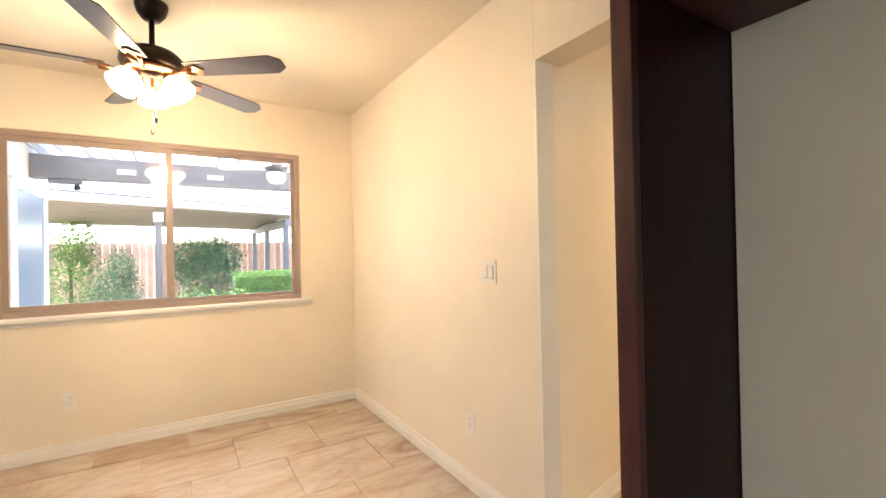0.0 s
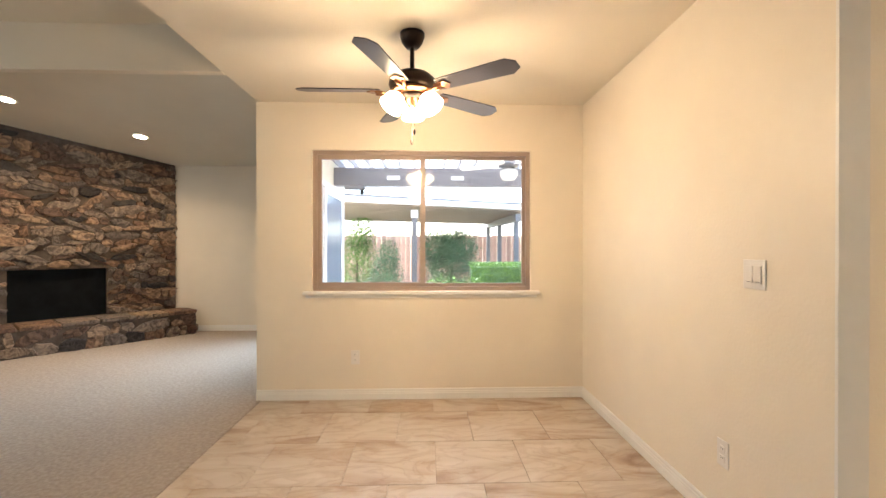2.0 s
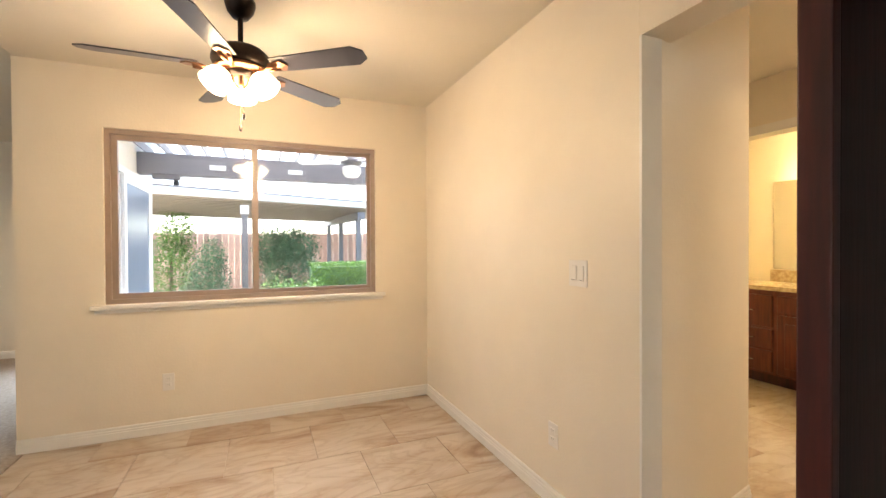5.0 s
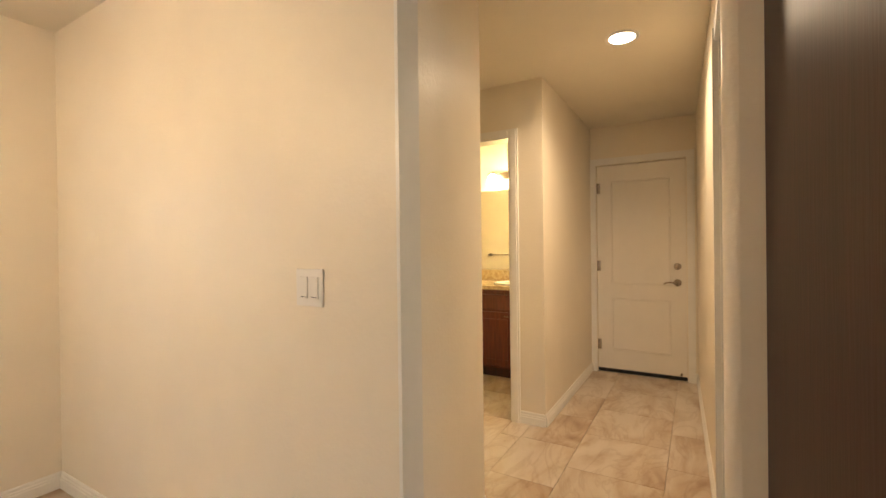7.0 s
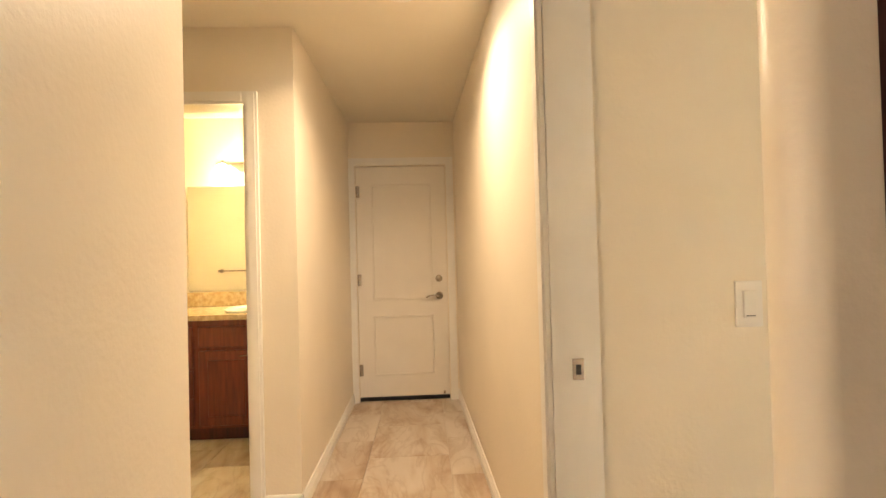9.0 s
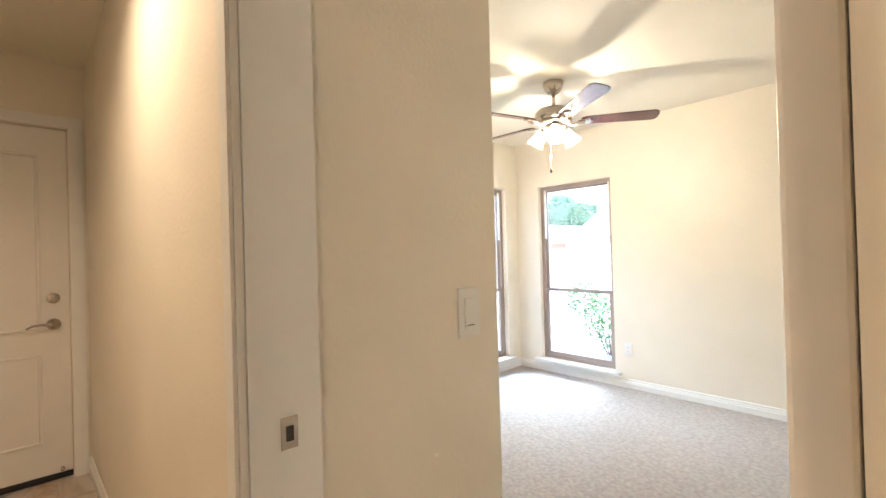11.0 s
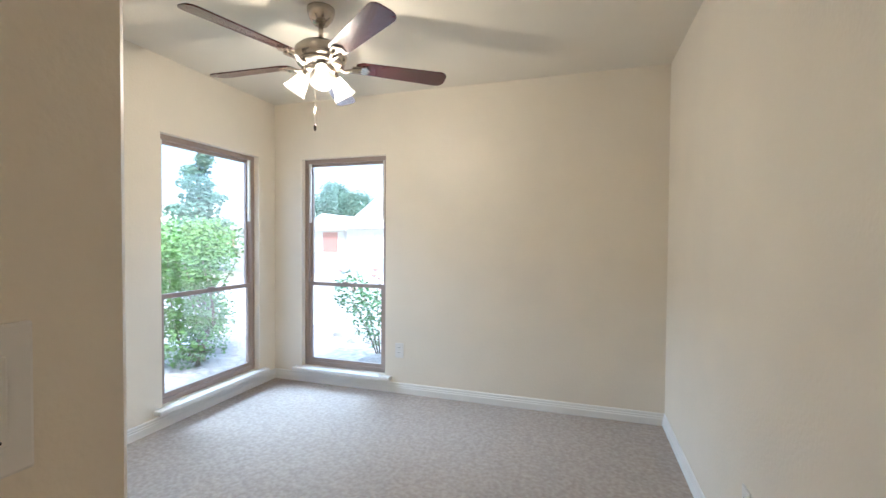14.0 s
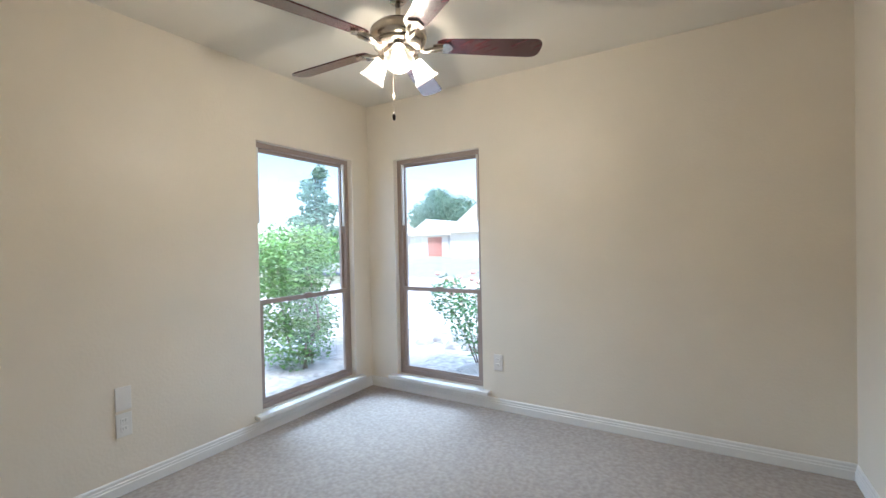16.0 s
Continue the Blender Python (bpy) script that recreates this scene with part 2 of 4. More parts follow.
CEDAR = mat("weathered_cedar", (0.62, 0.38, 0.30), 0.85, scale=5, spread=(0.42, 0.26, 0.21), stretch=(6, 6, 0.6), random_value=0.25, bump=0.3, bump_scale=30)
LEAFD = mat("dark_hedge_leaf", (0.085, 0.17, 0.080), 0.5, vary=0.45, scale=4)
LEAFL = mat("light_shrub_leaf", (0.12, 0.23, 0.045), 0.5, vary=0.4, scale=3)
LEAFC = mat("blue_conifer_needle", (0.15, 0.25, 0.17), 0.6, vary=0.35, scale=3)
LEAFR = mat("rose_leaf", (0.09, 0.20, 0.07), 0.5, vary=0.4, scale=6)
PETAL = mat("pale_pink_petal", (0.75, 0.42, 0.36), 0.5, vary=0.15, scale=20)
BARK = mat("bark", (0.16, 0.115, 0.08), 0.9, vary=0.3, scale=14, bump=0.6, bump_scale=40)
LAWN = mat("lawn_and_soil", (0.26, 0.28, 0.15), 0.9, scale=1.2, spread=(0.40, 0.36, 0.29), bump=0.6, bump_scale=30)
CONC = mat("pale_concrete", (0.58, 0.56, 0.53), 0.85, vary=0.1, scale=2.2, bump=0.2, bump_scale=40)
ASPH = mat("asphalt", (0.34, 0.33, 0.32), 0.9, vary=0.15, scale=3, bump=0.4, bump_scale=60)
GRAVEL = mat("pale_bed_gravel", (0.50, 0.46, 0.42), 0.9, scale=14, spread=(0.24, 0.22, 0.20), bump=1.0, bump_scale=40)
# Opaque panes; the reflected sky is put into their blue-grey colour.
PGLASS = mat("painted_sky_reflection_glass", (0.15, 0.19, 0.26), 0.3, vary=0.03, scale=1)
ROCK = mat("grey_garden_rock", (0.30, 0.28, 0.265), 0.85, vary=0.25, scale=9, bump=0.6, bump_scale=25)
STUCCO = mat("pale_stucco", (0.76, 0.71, 0.66), 0.8, vary=0.06, scale=3, bump=0.4, bump_scale=50)
BRICKM = mat("salmon_brick", (0.50, 0.24, 0.19), 0.85, vary=0.2, scale=8)
ROOF = mat("grey_shingle", (0.70, 0.67, 0.64), 0.9, vary=0.2, scale=12)

# ---- building helpers ----


def bm_box(x0, x1, y0, y1, z0, z1, bm=None):
    bm = bm or bmesh.new()
    v = [bm.verts.new(p) for p in ((x0, y0, z0), (x1, y0, z0), (x1, y1, z0), (x0, y1, z0), (x0, y0, z1), (x1, y0, z1), (x1, y1, z1), (x0, y1, z1))]
    for f in ((3, 2, 1, 0), (4, 5, 6, 7), (0, 1, 5, 4), (1, 2, 6, 5), (2, 3, 7, 6), (3, 0, 4, 7)):
        bm.faces.new([v[i] for i in f])
    return bm


def bevelled(bm, r, seg=2):
    bmesh.ops.bevel(bm, geom=bm.edges[:], offset=r, segments=seg, affect="EDGES", profile=0.6)
    return bm


def bm_prism(poly, z0, z1, bm=None):
    bm = bm or bmesh.new()
    a = [bm.verts.new((x, y, z0)) for x, y in poly]
    b = [bm.verts.new((x, y, z1)) for x, y in poly]
    n = len(poly)
    for i in range(n):
        bm.faces.new((a[i], a[(i + 1) % n], b[(i + 1) % n], b[i]))
    bm.faces.new(a[::-1])
    bm.faces.new(b)
    bmesh.ops.recalc_face_normals(bm, faces=bm.faces[:])
    return bm


def bm_lathe(profile, seg=24, m=None, bm=None):
    """Turn (radius, z) pairs about z; m places the result."""
    bm = bm or bmesh.new()
    m = m or Matrix()
    rings = []
    for r, z in profile:
        if r < 1e-5:
            rings.append([bm.verts.new(m @ Vector((0, 0, z)))])
        else:
            rings.append([bm.verts.new(m @ Vector((r * math.cos(2 * math.pi * i / seg), r * math.sin(2 * math.pi * i / seg), z))) for i in range(seg)])
    for a, b in zip(rings, rings[1:]):
        for i in range(seg):
            j = (i + 1) % seg
            if len(a) == 1 and len(b) == 1:
                continue
            if len(a) == 1:
                f = bm.faces.new((a[0], b[j], b[i]))
            elif len(b) == 1:
                f = bm.faces.new((a[i], a[j], b[0]))
            else:
                f = bm.faces.new((a[i], a[j], b[j], b[i]))
            f.smooth = True
    return bm


def bm_tube(points, r, seg=8, r1=None, bm=None):
    bm = bm or bmesh.new()
    pts = [Vector(p) for p in points]
    rings = []
    for i, p in enumerate(pts):
        d = (pts[min(i + 1, len(pts) - 1)] - pts[max(i - 1, 0)]).normalized()
        q = d.to_track_quat("Z", "Y")
        rad = r if r1 is None else r + (r1 - r) * i / (len(pts) - 1)
        rings.append([bm.verts.new(p + q @ Vector((rad * math.cos(2 * math.pi * k / seg), rad * math.sin(2 * math.pi * k / seg), 0))) for k in range(seg)])
    for a, b in zip(rings, rings[1:]):
        for k in range(seg):
            f = bm.faces.new((a[k], a[(k + 1) % seg], b[(k + 1) % seg], b[k]))
            f.smooth = True
    bm.faces.new(rings[0][::-1])
    bm.faces.new(rings[-1])
    return bm


def mesh_of(name, bm, material):
    me = bpy.data.meshes.new(name)
    bmesh.ops.recalc_face_normals(bm, faces=bm.faces[:])
    bm.to_mesh(me)
    bm.free()
    me.materials.append(material)
    return me


def part(name, bm, material, parent, label=""):
    ob = new(name, mesh_of(name, bm, material))
    ob.parent = parent
    return tagged(ob, label)


def thing(name, m, label, category, group=""):
    ob = new(name)
    ob.matrix_basis = m
    ob.empty_display_size = 0.1
    return tagged(ob, label, category, group)


def single(name, bm, material, label, category, group=""):
    return tagged(new(name, mesh_of(name, bm, material)), label, category, group)


def struct(name, bm, material, label, category):
    return tagged(new(name, mesh_of(name, bm, material)), label, category, kind="structure")


# ---- structure ----
H = 2.42          # ceiling of nook and hall
HB = 2.38         # bedroom ceiling
YW = 3.785        # nook window wall, inner face
XR = 1.472        # nook side wall, inner face
XL = -1.20        # free end of the window wall
XB0, XB1 = 1.47, 4.56   # bedroom west and east walls
YB = -2.76        # bedroom south wall
T = 0.14


def slope(y):
    return 2.45 + 0.160 * (6.78 - y)


def wall_with_hole(name, along, fixed0, fixed1, a0, a1, z1, holes, label, mtl=None):
    """A straight wall along x or y, cut by rectangular openings (a, b, z0, z1)."""
    bm = bmesh.new()

    def blk(p, q, zlo, zhi):
        if q - p > 1e-4 and zhi - zlo > 1e-4:
            if along == "x":
                bm_box(p, q, fixed0, fixed1, zlo, zhi, bm)
            else:
                bm_box(fixed0, fixed1, p, q, zlo, zhi, bm)
    cur = a0
    for p, q, zlo, zhi in holes:
        blk(cur, p, 0, z1)
        blk(p, q, 0, zlo)
        blk(p, q, zhi, z1)
        cur = q
    blk(cur, a1, 0, z1)
    return struct(name, bm, mtl or WALL, label, "wall")


W1 = (-0.755, 1.035, 0.885, 2.035)    # nook window opening: x0 x1 z0 z1
wall_with_hole("wall_nook_window", "x", YW, YW + T, XL, XR + 0.12, H, [W1], "cream painted wall with a wide sliding window")
wall_with_hole("wall_nook_side", "y", XR, XR + 0.10, 1.555, YW, H, [], "cream painted plain dining nook wall")
struct("wall_hall_left", bm_prism([(XR + 0.10, 1.545), (2.36, 1.72), (2.36, 1.86), (XR + 0.10, 1.69)], 0, H), WALL, "cream painted hallway wall with an outside corner", "wall")
struct("wall_hall_alcove", bm_box(2.22, 2.359, 1.87, 3.2, 0, H), WALL, "plain cream wall of the hall recess", "wall")
struct("wall_hall_alcove_end", bm_box(2.22, 3.445, 3.2, 3.32, 0, H), WALL, "plain cream end wall of the hall recess", "wall")
struct("opening_header", bm_box(XR, XR + 0.155, 0.83, 1.553, 2.03, H), WALL, "cream header over the hall opening", "wall")
struct("opening_jamb", bm_box(XR - 0.003, XR + 0.098, 1.543, 1.5545, 0, 2.03), TRIM, "pale painted jamb of the hall opening", "trim")
wall_with_hole("wall_bath", "y", 3.445, 3.565, 1.76, 3.75, H, [(2.0, 2.72, 0, 2.03)], "cream wall with a cased bathroom doorway")
struct("wall_hall_far_left", bm_box(3.565, 5.02, 1.76, 1.87, 0, H), WALL, "cream painted hallway wall", "wall")
wall_with_hole("wall_hall_end", "y", 5.02, 5.16, 0.60, 1.87, H, [(0.926, 1.706, 0, 2.041)], "cream end wall of the hallway round the door")
struct("wall_hall_right", bm_prism([(2.53, 0.765), (5.02, 0.842), (5.02, 0.63), (2.53, 0.63)], 0, H), WALL, "cream painted hallway wall beside the bedroom", "wall")
struct("wall_bedroom_door_head", bm_box(1.66, 2.53, 0.63, 0.765, 2.06, H), WALL, "cream wall above the bedroom door", "wall")
bm = bm_prism([(1.61, 0.201), (1.61, 0.772)] + [(1.64 - 0.03 * math.cos(a), 0.772 + 0.03 * math.sin(a)) for a in [k * math.pi / 12 for k in range(1, 12)]] + [(1.67, 0.772), (1.67, 0.201)], 0, H)
for f in bm.faces:
    f.smooth = f.calc_center_median().y > 0.773
struct("wall_kitchen_stub", bm, WALL, "textured cream wall end with a rounded corner", "wall")
struct("wall_switch", bm_prism([(2.50, 0.63), (2.625, 0.63), (2.625, 0.040), (2.612, 0.028), (2.512, 0.028), (2.50, 0.040)], 0, H), WALL, "cream bedroom entry wall with a light switch", "wall")
struct("wall_bedroom_north", bm_box(2.625, XB1 + T, 0.003, 0.12, 0, H), WALL, "cream bedroom wall", "wall")
struct("wall_bedroom_west", bm_box(XB0 - 0.12, XB0, YB - T, 0.10, 0, H), WALL, "cream bedroom wall in daylight", "wall")
struct("wall_bedroom_west_return", bm_box(XB0 - 0.12, 1.67, 0.101, 0.20, 0, H), WALL, "short cream wall return", "wall")
WL = (-2.565, -1.685, 0.135, 1.90)
WR = (3.50, 4.285, 0.135, 1.90)
wall_with_hole("wall_bedroom_east", "y", XB1, XB1 + T, YB - T, 0.003, H, [WL], "cream bedroom wall with a tall window")
wall_with_hole("wall_bedroom_south", "x", YB - T, YB, XB0, XB1, H, [WR], "cream bedroom wall with a tall corner window")
# Unseen backing added so that no sky light leaks round the hall door.
struct("door_light_block", bm_box(5.17, 5.25, 0.5, 2.0, -0.01, H), WALL, "unseen panel added behind the door to block leaking light", "wall")
# living room
YL = 6.78
struct("wall_living_back", bm_box(-7.0, XL, YL, YL + T, 0, 3.2), WALL, "cream living room wall", "wall")
wall_with_hole("wall_living_side", "y", XL, XL + 0.13, YW + T, YL, 3.2, [(4.45, 6.70, 0.02, 2.05)], "living room side wall with a patio door")
# Unseen wall; its opening is added to let fill light in.
wall_with_hole("wall_living_west", "y", -7.1, -7.0, -3.0, YL + T, 3.2, [(-2.0, 0.0, 1.0, 2.2)], "plain unseen living room wall with an opening added for fill light")
wall_with_hole("wall_kitchen_back", "x", -3.1, -3.0, -7.1, XB0 - 0.12, 3.2, [], "plain kitchen wall")
struct("wall_kitchen_fridge", bm_box(1.22, 1.34, -3.0, 0.686, 0, H), WALL, "plain cream kitchen wall", "wall")
struct("beam_living", bm_box(-7.0, XL, 3.19, 3.25, 2.42, slope(3.3) + 0.1), WALL, "cream dropped header across the living room", "beam")
# bathroom
struct("wall_bath_far", bm_box(4.85, 4.97, 1.87, 3.75, 0, H), WALL, "bathroom wall behind the vanity", "wall")
struct("wall_bath_end", bm_box(3.445, 4.97, 3.75, 3.87, 0, H), WALL, "plain bathroom wall", "wall")
# ceilings
struct("ceiling_nook", bm_box(-1.19, XR + 0.155, -3.0, YW, H, H + 0.3), CEIL, "flat cream dining nook ceiling", "ceiling")
struct("ceiling_hall", bm_box(XR + 0.155, 5.16, 0.63, 3.87, H, H + 0.12), CEIL, "flat cream hallway ceiling", "ceiling")
struct("ceiling_bedroom", bm_box(XB0, XB1, YB, 0.62, HB, HB + 0.12), CEIL, "flat cream bedroom ceiling", "ceiling")
bm = bmesh.new()
for p in ((3.25, YL + T),):
    q = [bm.verts.new(c) for c in ((-7.1, p[0], slope(p[0])), (XL + 0.13, p[0], slope(p[0])), (XL + 0.13, p[1], slope(p[1])), (-7.1, p[1], slope(p[1])))]
    u = [bm.verts.new(v.co + Vector((0, 0, 0.12))) for v in q]
    bm.faces.new(q)
    bm.faces.new(u)
    for i in range(4):
        bm.faces.new((q[i], q[(i + 1) % 4], u[(i + 1) % 4], u[i]))
struct("ceiling_living", bm, CEIL, "sloped cream vaulted ceiling", "ceiling")
struct("ceiling_family", bm_box(-7.1, -1.19, -3.1, 3.19, 2.73, 2.85), CEIL, "flat raised cream ceiling", "ceiling")
struct("ceiling_drop_face", bm_box(-1.192, -1.19, -3.0, 3.19, H, 2.73), CEIL, "edge of the lowered ceiling", "ceiling")
# floors
struct("floor", bm_box(-7.1, 5.16, -3.1, 7.14, -0.15, -0.012), GROUT, "slab with tan grout under the tiles", "floor")
struct("carpet_living", bm_box(-7.0, -1.165, -3.0, 6.78, -0.012, 0.004), CARPET, "grey-beige living room carpet", "carpet")
struct("carpet_bedroom", bm_prism([(1.47, -2.76), (4.56, -2.76), (4.56, 0.003), (2.56, 0.003), (2.56, 0.629), (2.485, 0.631), (2.485, 0.70), (1.67, 0.70), (1.67, 0.1), (1.47, 0.1)], -0.011, 0.006), CARPET, "grey-beige textured bedroom carpet", "carpet")


def baseboard(p, q, side, name="baseboard"):
    """A stepped baseboard from p to q on the floor; side: the way that it faces."""
    d = Vector((q[0] - p[0], q[1] - p[1], 0))
    n = Vector((side[0], side[1], 0)).normalized()
    prof = ((0, 0), (0.014, 0), (0.014, 0.048), (0.011, 0.052), (0.011, 0.062), (0.008, 0.066), (0.008, 0.078), (0.004, 0.085), (0, 0.085))
    bm = bmesh.new()
    rings = [[bm.verts.new(Vector((c[0], c[1], 0.002)) + n * a + Vector((0, 0, b))) for a, b in prof] for c in (p, q)]
    k = len(prof)
    for i in range(k):
        bm.faces.new((rings[0][i], rings[0][(i + 1) % k], rings[1][(i + 1) % k], rings[1][i]))
    bm.faces.new(rings[0])
    bm.faces.new(rings[1])
    return struct(name, bm, TRIM, "white stepped baseboard along the wall", "baseboard")


baseboard((XL, YW), (XR, YW), (0, -1))
baseboard((XR, 1.556), (XR, YW - 0.014), (-1, 0))
baseboard((XR + 0.10, 1.545), (2.36, 1.72), (0.2, -1))
baseboard((3.445, 1.76), (3.445, 1.938), (-1, 0))
baseboard((3.445, 1.76), (5.02, 1.76), (0, -1))
baseboard((2.53, 0.765), (5.02, 0.842), (-0.03, 1))
baseboard((XB0, YB), (XB1, YB), (0, 1))
baseboard((XB1, YB + 0.014), (XB1, 0.003), (-1, 0))
baseboard((XB0, YB + 0.014), (XB0, 0.10), (1, 0))
baseboard((-7.0, YL), (XL, YL), (0, -1))
baseboard((5.02, 0.842), (5.02, 0.862), (-1, 0))


def casing(name, plane, axis, a0, a1, z1, out, w=0.062, d=0.016):
    """Flat door casing round an opening a0..a1 up to z1, on a wall face at plane, proud by d towards out."""
    bm = bmesh.new()
    lo, hi = sorted((plane, plane + out * d))
    for s0, s1, zz0, zz1 in ((a0 - w, a0, 0, z1 + w), (a1, a1 + w, 0, z1 + w), (a0, a1, z1, z1 + w)):
        for inset, extra in ((0.0, 0.0), (0.012, 0.006)):
            l2, h2 = sorted((plane, plane + out * (d + extra)))
            t0, t1 = s0 + inset, s1 - inset
            zt = zz1 - (inset if zz0 == 0 else inset)
            zb = zz0 + (inset if zz0 > 0 else 0)
            if axis == "y":
                bm_box(l2, h2, t0, t1, zb, zt, bm)
            else:
                bm_box(t0, t1, l2, h2, zb, zt, bm)
    return struct(name, bm, TRIM, "white moulded door casing", "trim")


casing("trim_hall_door", 5.02, "y", 0.92, 1.71, 2.045, -1)
casing("trim_bath_door", 3.445, "y", 2.0, 2.72, 2.03, -1)
# bedroom doorway: casing leg and jamb on the latch side
bm = bm_box(2.472, 2.534, 0.772, 0.786, 0, 2.09)
bm_box(2.48, 2.526, 0.786, 0.792, 0, 2.082, bm)
bm_box(1.675, 2.472, 0.772, 0.786, 2.03, 2.09, bm)
struct("trim_bedroom_door", bm, TRIM, "white moulded casing of the bedroom doorway", "trim")
bm = bm_box(2.466, 2.484, 0.632, 0.771, 0, 2.03)
bm_box(1.675, 2.484, 0.632, 0.771, 2.03, 2.059, bm)
struct("bedroom_door_jamb", bm, TRIM, "white door jamb with a stop", "trim")
bm = bm_box(3.447, 3.563, 2.001, 2.014, 0, 2.029)
bm_box(3.447, 3.563, 2.706, 2.719, 0, 2.029, bm)
struct("bath_door_jamb", bm, TRIM, "white bathroom door jamb", "trim")

# ---- windows ----


def slider_window(name, m, w, h, label):
    """A two-light horizontal slider in local x (width), y (depth, outward positive), z."""
    win = tagged(thing(name, m, label, "window"), kind="structure")
    f = 0.032
    bm = bm_box(0, w, 0.03, 0.10, 0, f)
    bm_box(0, w, 0.03, 0.10, h - f, h, bm)
    bm_box(0, f, 0.03, 0.10, f, h - f, bm)
    bm_box(w - f, w, 0.03, 0.10, f, h - f, bm)
    part("window_frame", bm, VINYL, win)
    c = w * 0.5
    for x0, x1, y0, s in ((f, c + 0.025, 0.045, 0.036), (c - 0.02, w - f, 0.072, 0.026)):
        bm = bm_box(x0, x1, y0, y0 + 0.024, f, f + s)
        bm_box(x0, x1, y0, y0 + 0.024, h - f - s, h - f, bm)
        bm_box(x0, x0 + s, y0, y0 + 0.024, f + s, h - f - s, bm)
        bm_box(x1 - s, x1, y0, y0 + 0.024, f + s, h - f - s, bm)
        sash = part("sash", bm, VINYL, win)
        g = part("pane", bm_box(x0 + s - 0.004, x1 - s + 0.004, y0 + 0.010, y0 + 0.014, f + s - 0.004, h - f - s + 0.004), GLASS, sash)
        g.visible_shadow = False
    part("window_sill", bevelled(bm_box(-0.07, w + 0.07, -0.035, 0.03, -0.028, -0.001), 0.006), TRIM, win, "white painted sill")
    part("apron", bm_box(-0.05, w + 0.05, -0.012, -0.001, -0.055, -0.029), TRIM, win)
    return win


def hung_window(name, m, w, h, rail, label):
    win = tagged(thing(name, m, label, "window"), kind="structure")
    f = 0.034
    bm = bm_box(0, w, 0.05, 0.11, 0, f)
    bm_box(0, w, 0.05, 0.11, h - f, h, bm)
    bm_box(0, f, 0.05, 0.11, f, h - f, bm)
    bm_box(w - f, w, 0.05, 0.11, f, h - f, bm)
    part("window_frame", bm, VINYL, win)
    for z0, z1, y0, s in ((f, rail + 0.02, 0.058, 0.030), (rail - 0.015, h - f, 0.083, 0.022)):
        bm = bm_box(f, w - f, y0, y0 + 0.022, z0, z0 + s)
        bm_box(f, w - f, y0, y0 + 0.022, z1 - s, z1, bm)
        bm_box(f, f + s, y0, y0 + 0.022, z0 + s, z1 - s, bm)
        bm_box(w - f - s, w - f, y0, y0 + 0.022, z0 + s, z1 - s, bm)
        sash = part("sash", bm, VINYL, win)
        g = part("pane", bm_box(f + s - 0.004, w - f - s + 0.004, y0 + 0.009, y0 + 0.013, z0 + s - 0.004, z1 - s + 0.004), GLASS, sash)
        g.visible_shadow = False
    for x in (f + 0.004, w - f - 0.018):
        part("balance_track", bm_box(x, x + 0.014, 0.052, 0.072, rail + 0.53, h - f), PLAST, win, "pale sash balance track")
    part("latch", bevelled(bm_box(w * 0.5 - 0.03, w * 0.5 + 0.03, 0.048, 0.062, rail + 0.018, rail + 0.032), 0.004), VINYL, win)
    part("window_sill", bevelled(bm_box(-0.06, w + 0.06, -0.055, 0.05, -0.030, -0.001), 0.006), TRIM, win, "white painted low sill")
    return win


slider_window("window_1", pose(W1[0], YW, W1[2]), W1[1] - W1[0], W1[3] - W1[2], "taupe vinyl sliding window above a white sill")
hung_window("window_2", pose(WR[1], YB, WR[2], 0, 0, 180), WR[1] - WR[0], WR[3] - WR[2], 0.70, "tall taupe single-hung window beside the corner")
hung_window("window_3", pose(XB1, WL[1], WL[2], 0, 0, -90), WL[1] - WL[0], WL[3] - WL[2], 0.70, "tall taupe single-hung window with a low sill")
# ---- doors ----


def lever(parent, m, mtl=NICKEL):
    bm = bm_lathe([(0, 0), (0.033, 0), (0.033, 0.006), (0.028, 0.012), (0.012, 0.014), (0.011, 0.05), (0, 0.05)], 20, m)
    hd = part("door_handle", bm, mtl, parent, "satin nickel lever handle")
    bm = bm_tube([m @ Vector(p) for p in ((0, 0, 0.045), (0.02, 0.002, 0.050), (0.06, 0.006, 0.052), (0.095, 0.0, 0.050), (0.115, -0.012, 0.046))], 0.009, 10, 0.006)
    part("grip", bm, mtl, hd)
    return hd


def panel_strip(bm, m, x0, x1, z, r=0.006):
    bm_tube([m @ Vector((x0, 0, z)), m @ Vector((x1, 0, z))], r, 6, bm=bm)


def panel_ring(bm, x, y0, y1, z0, z1, w=0.020, d=0.006, out=-1):
    """A raised moulding ring on a face at x."""
    lo, hi = sorted((x, x + out * d))
    for a, b, c, e in ((y0, y1, z0, z0 + w), (y0, y1, z1 - w, z1), (y0, y0 + w, z0 + w, z1 - w), (y1 - w, y1, z0 + w, z1 - w)):
        bm_box(lo, hi, a, b, c, e, bm)


door = tagged(thing("door_1", pose(5.045, 1.705, 0), "closed white two-panel door with satin nickel hardware", "door"), kind="structure")
part("slab", bevelled(bm_box(0, 0.044, -0.778, 0, 0.035, 2.038), 0.003), DOORP, door)
bm = bmesh.new()
panel_ring(bm, 0, -0.65, -0.13, 0.22, 0.735, w=0.016, d=0.012)
panel_ring(bm, 0, -0.65, -0.13, 0.87, 1.88, w=0.016, d=0.012)
bmesh.ops.bevel(bm, geom=bm.edges[:], offset=0.003, segments=1, affect="EDGES")
part("panel_moulding", bm, DOORP, door)
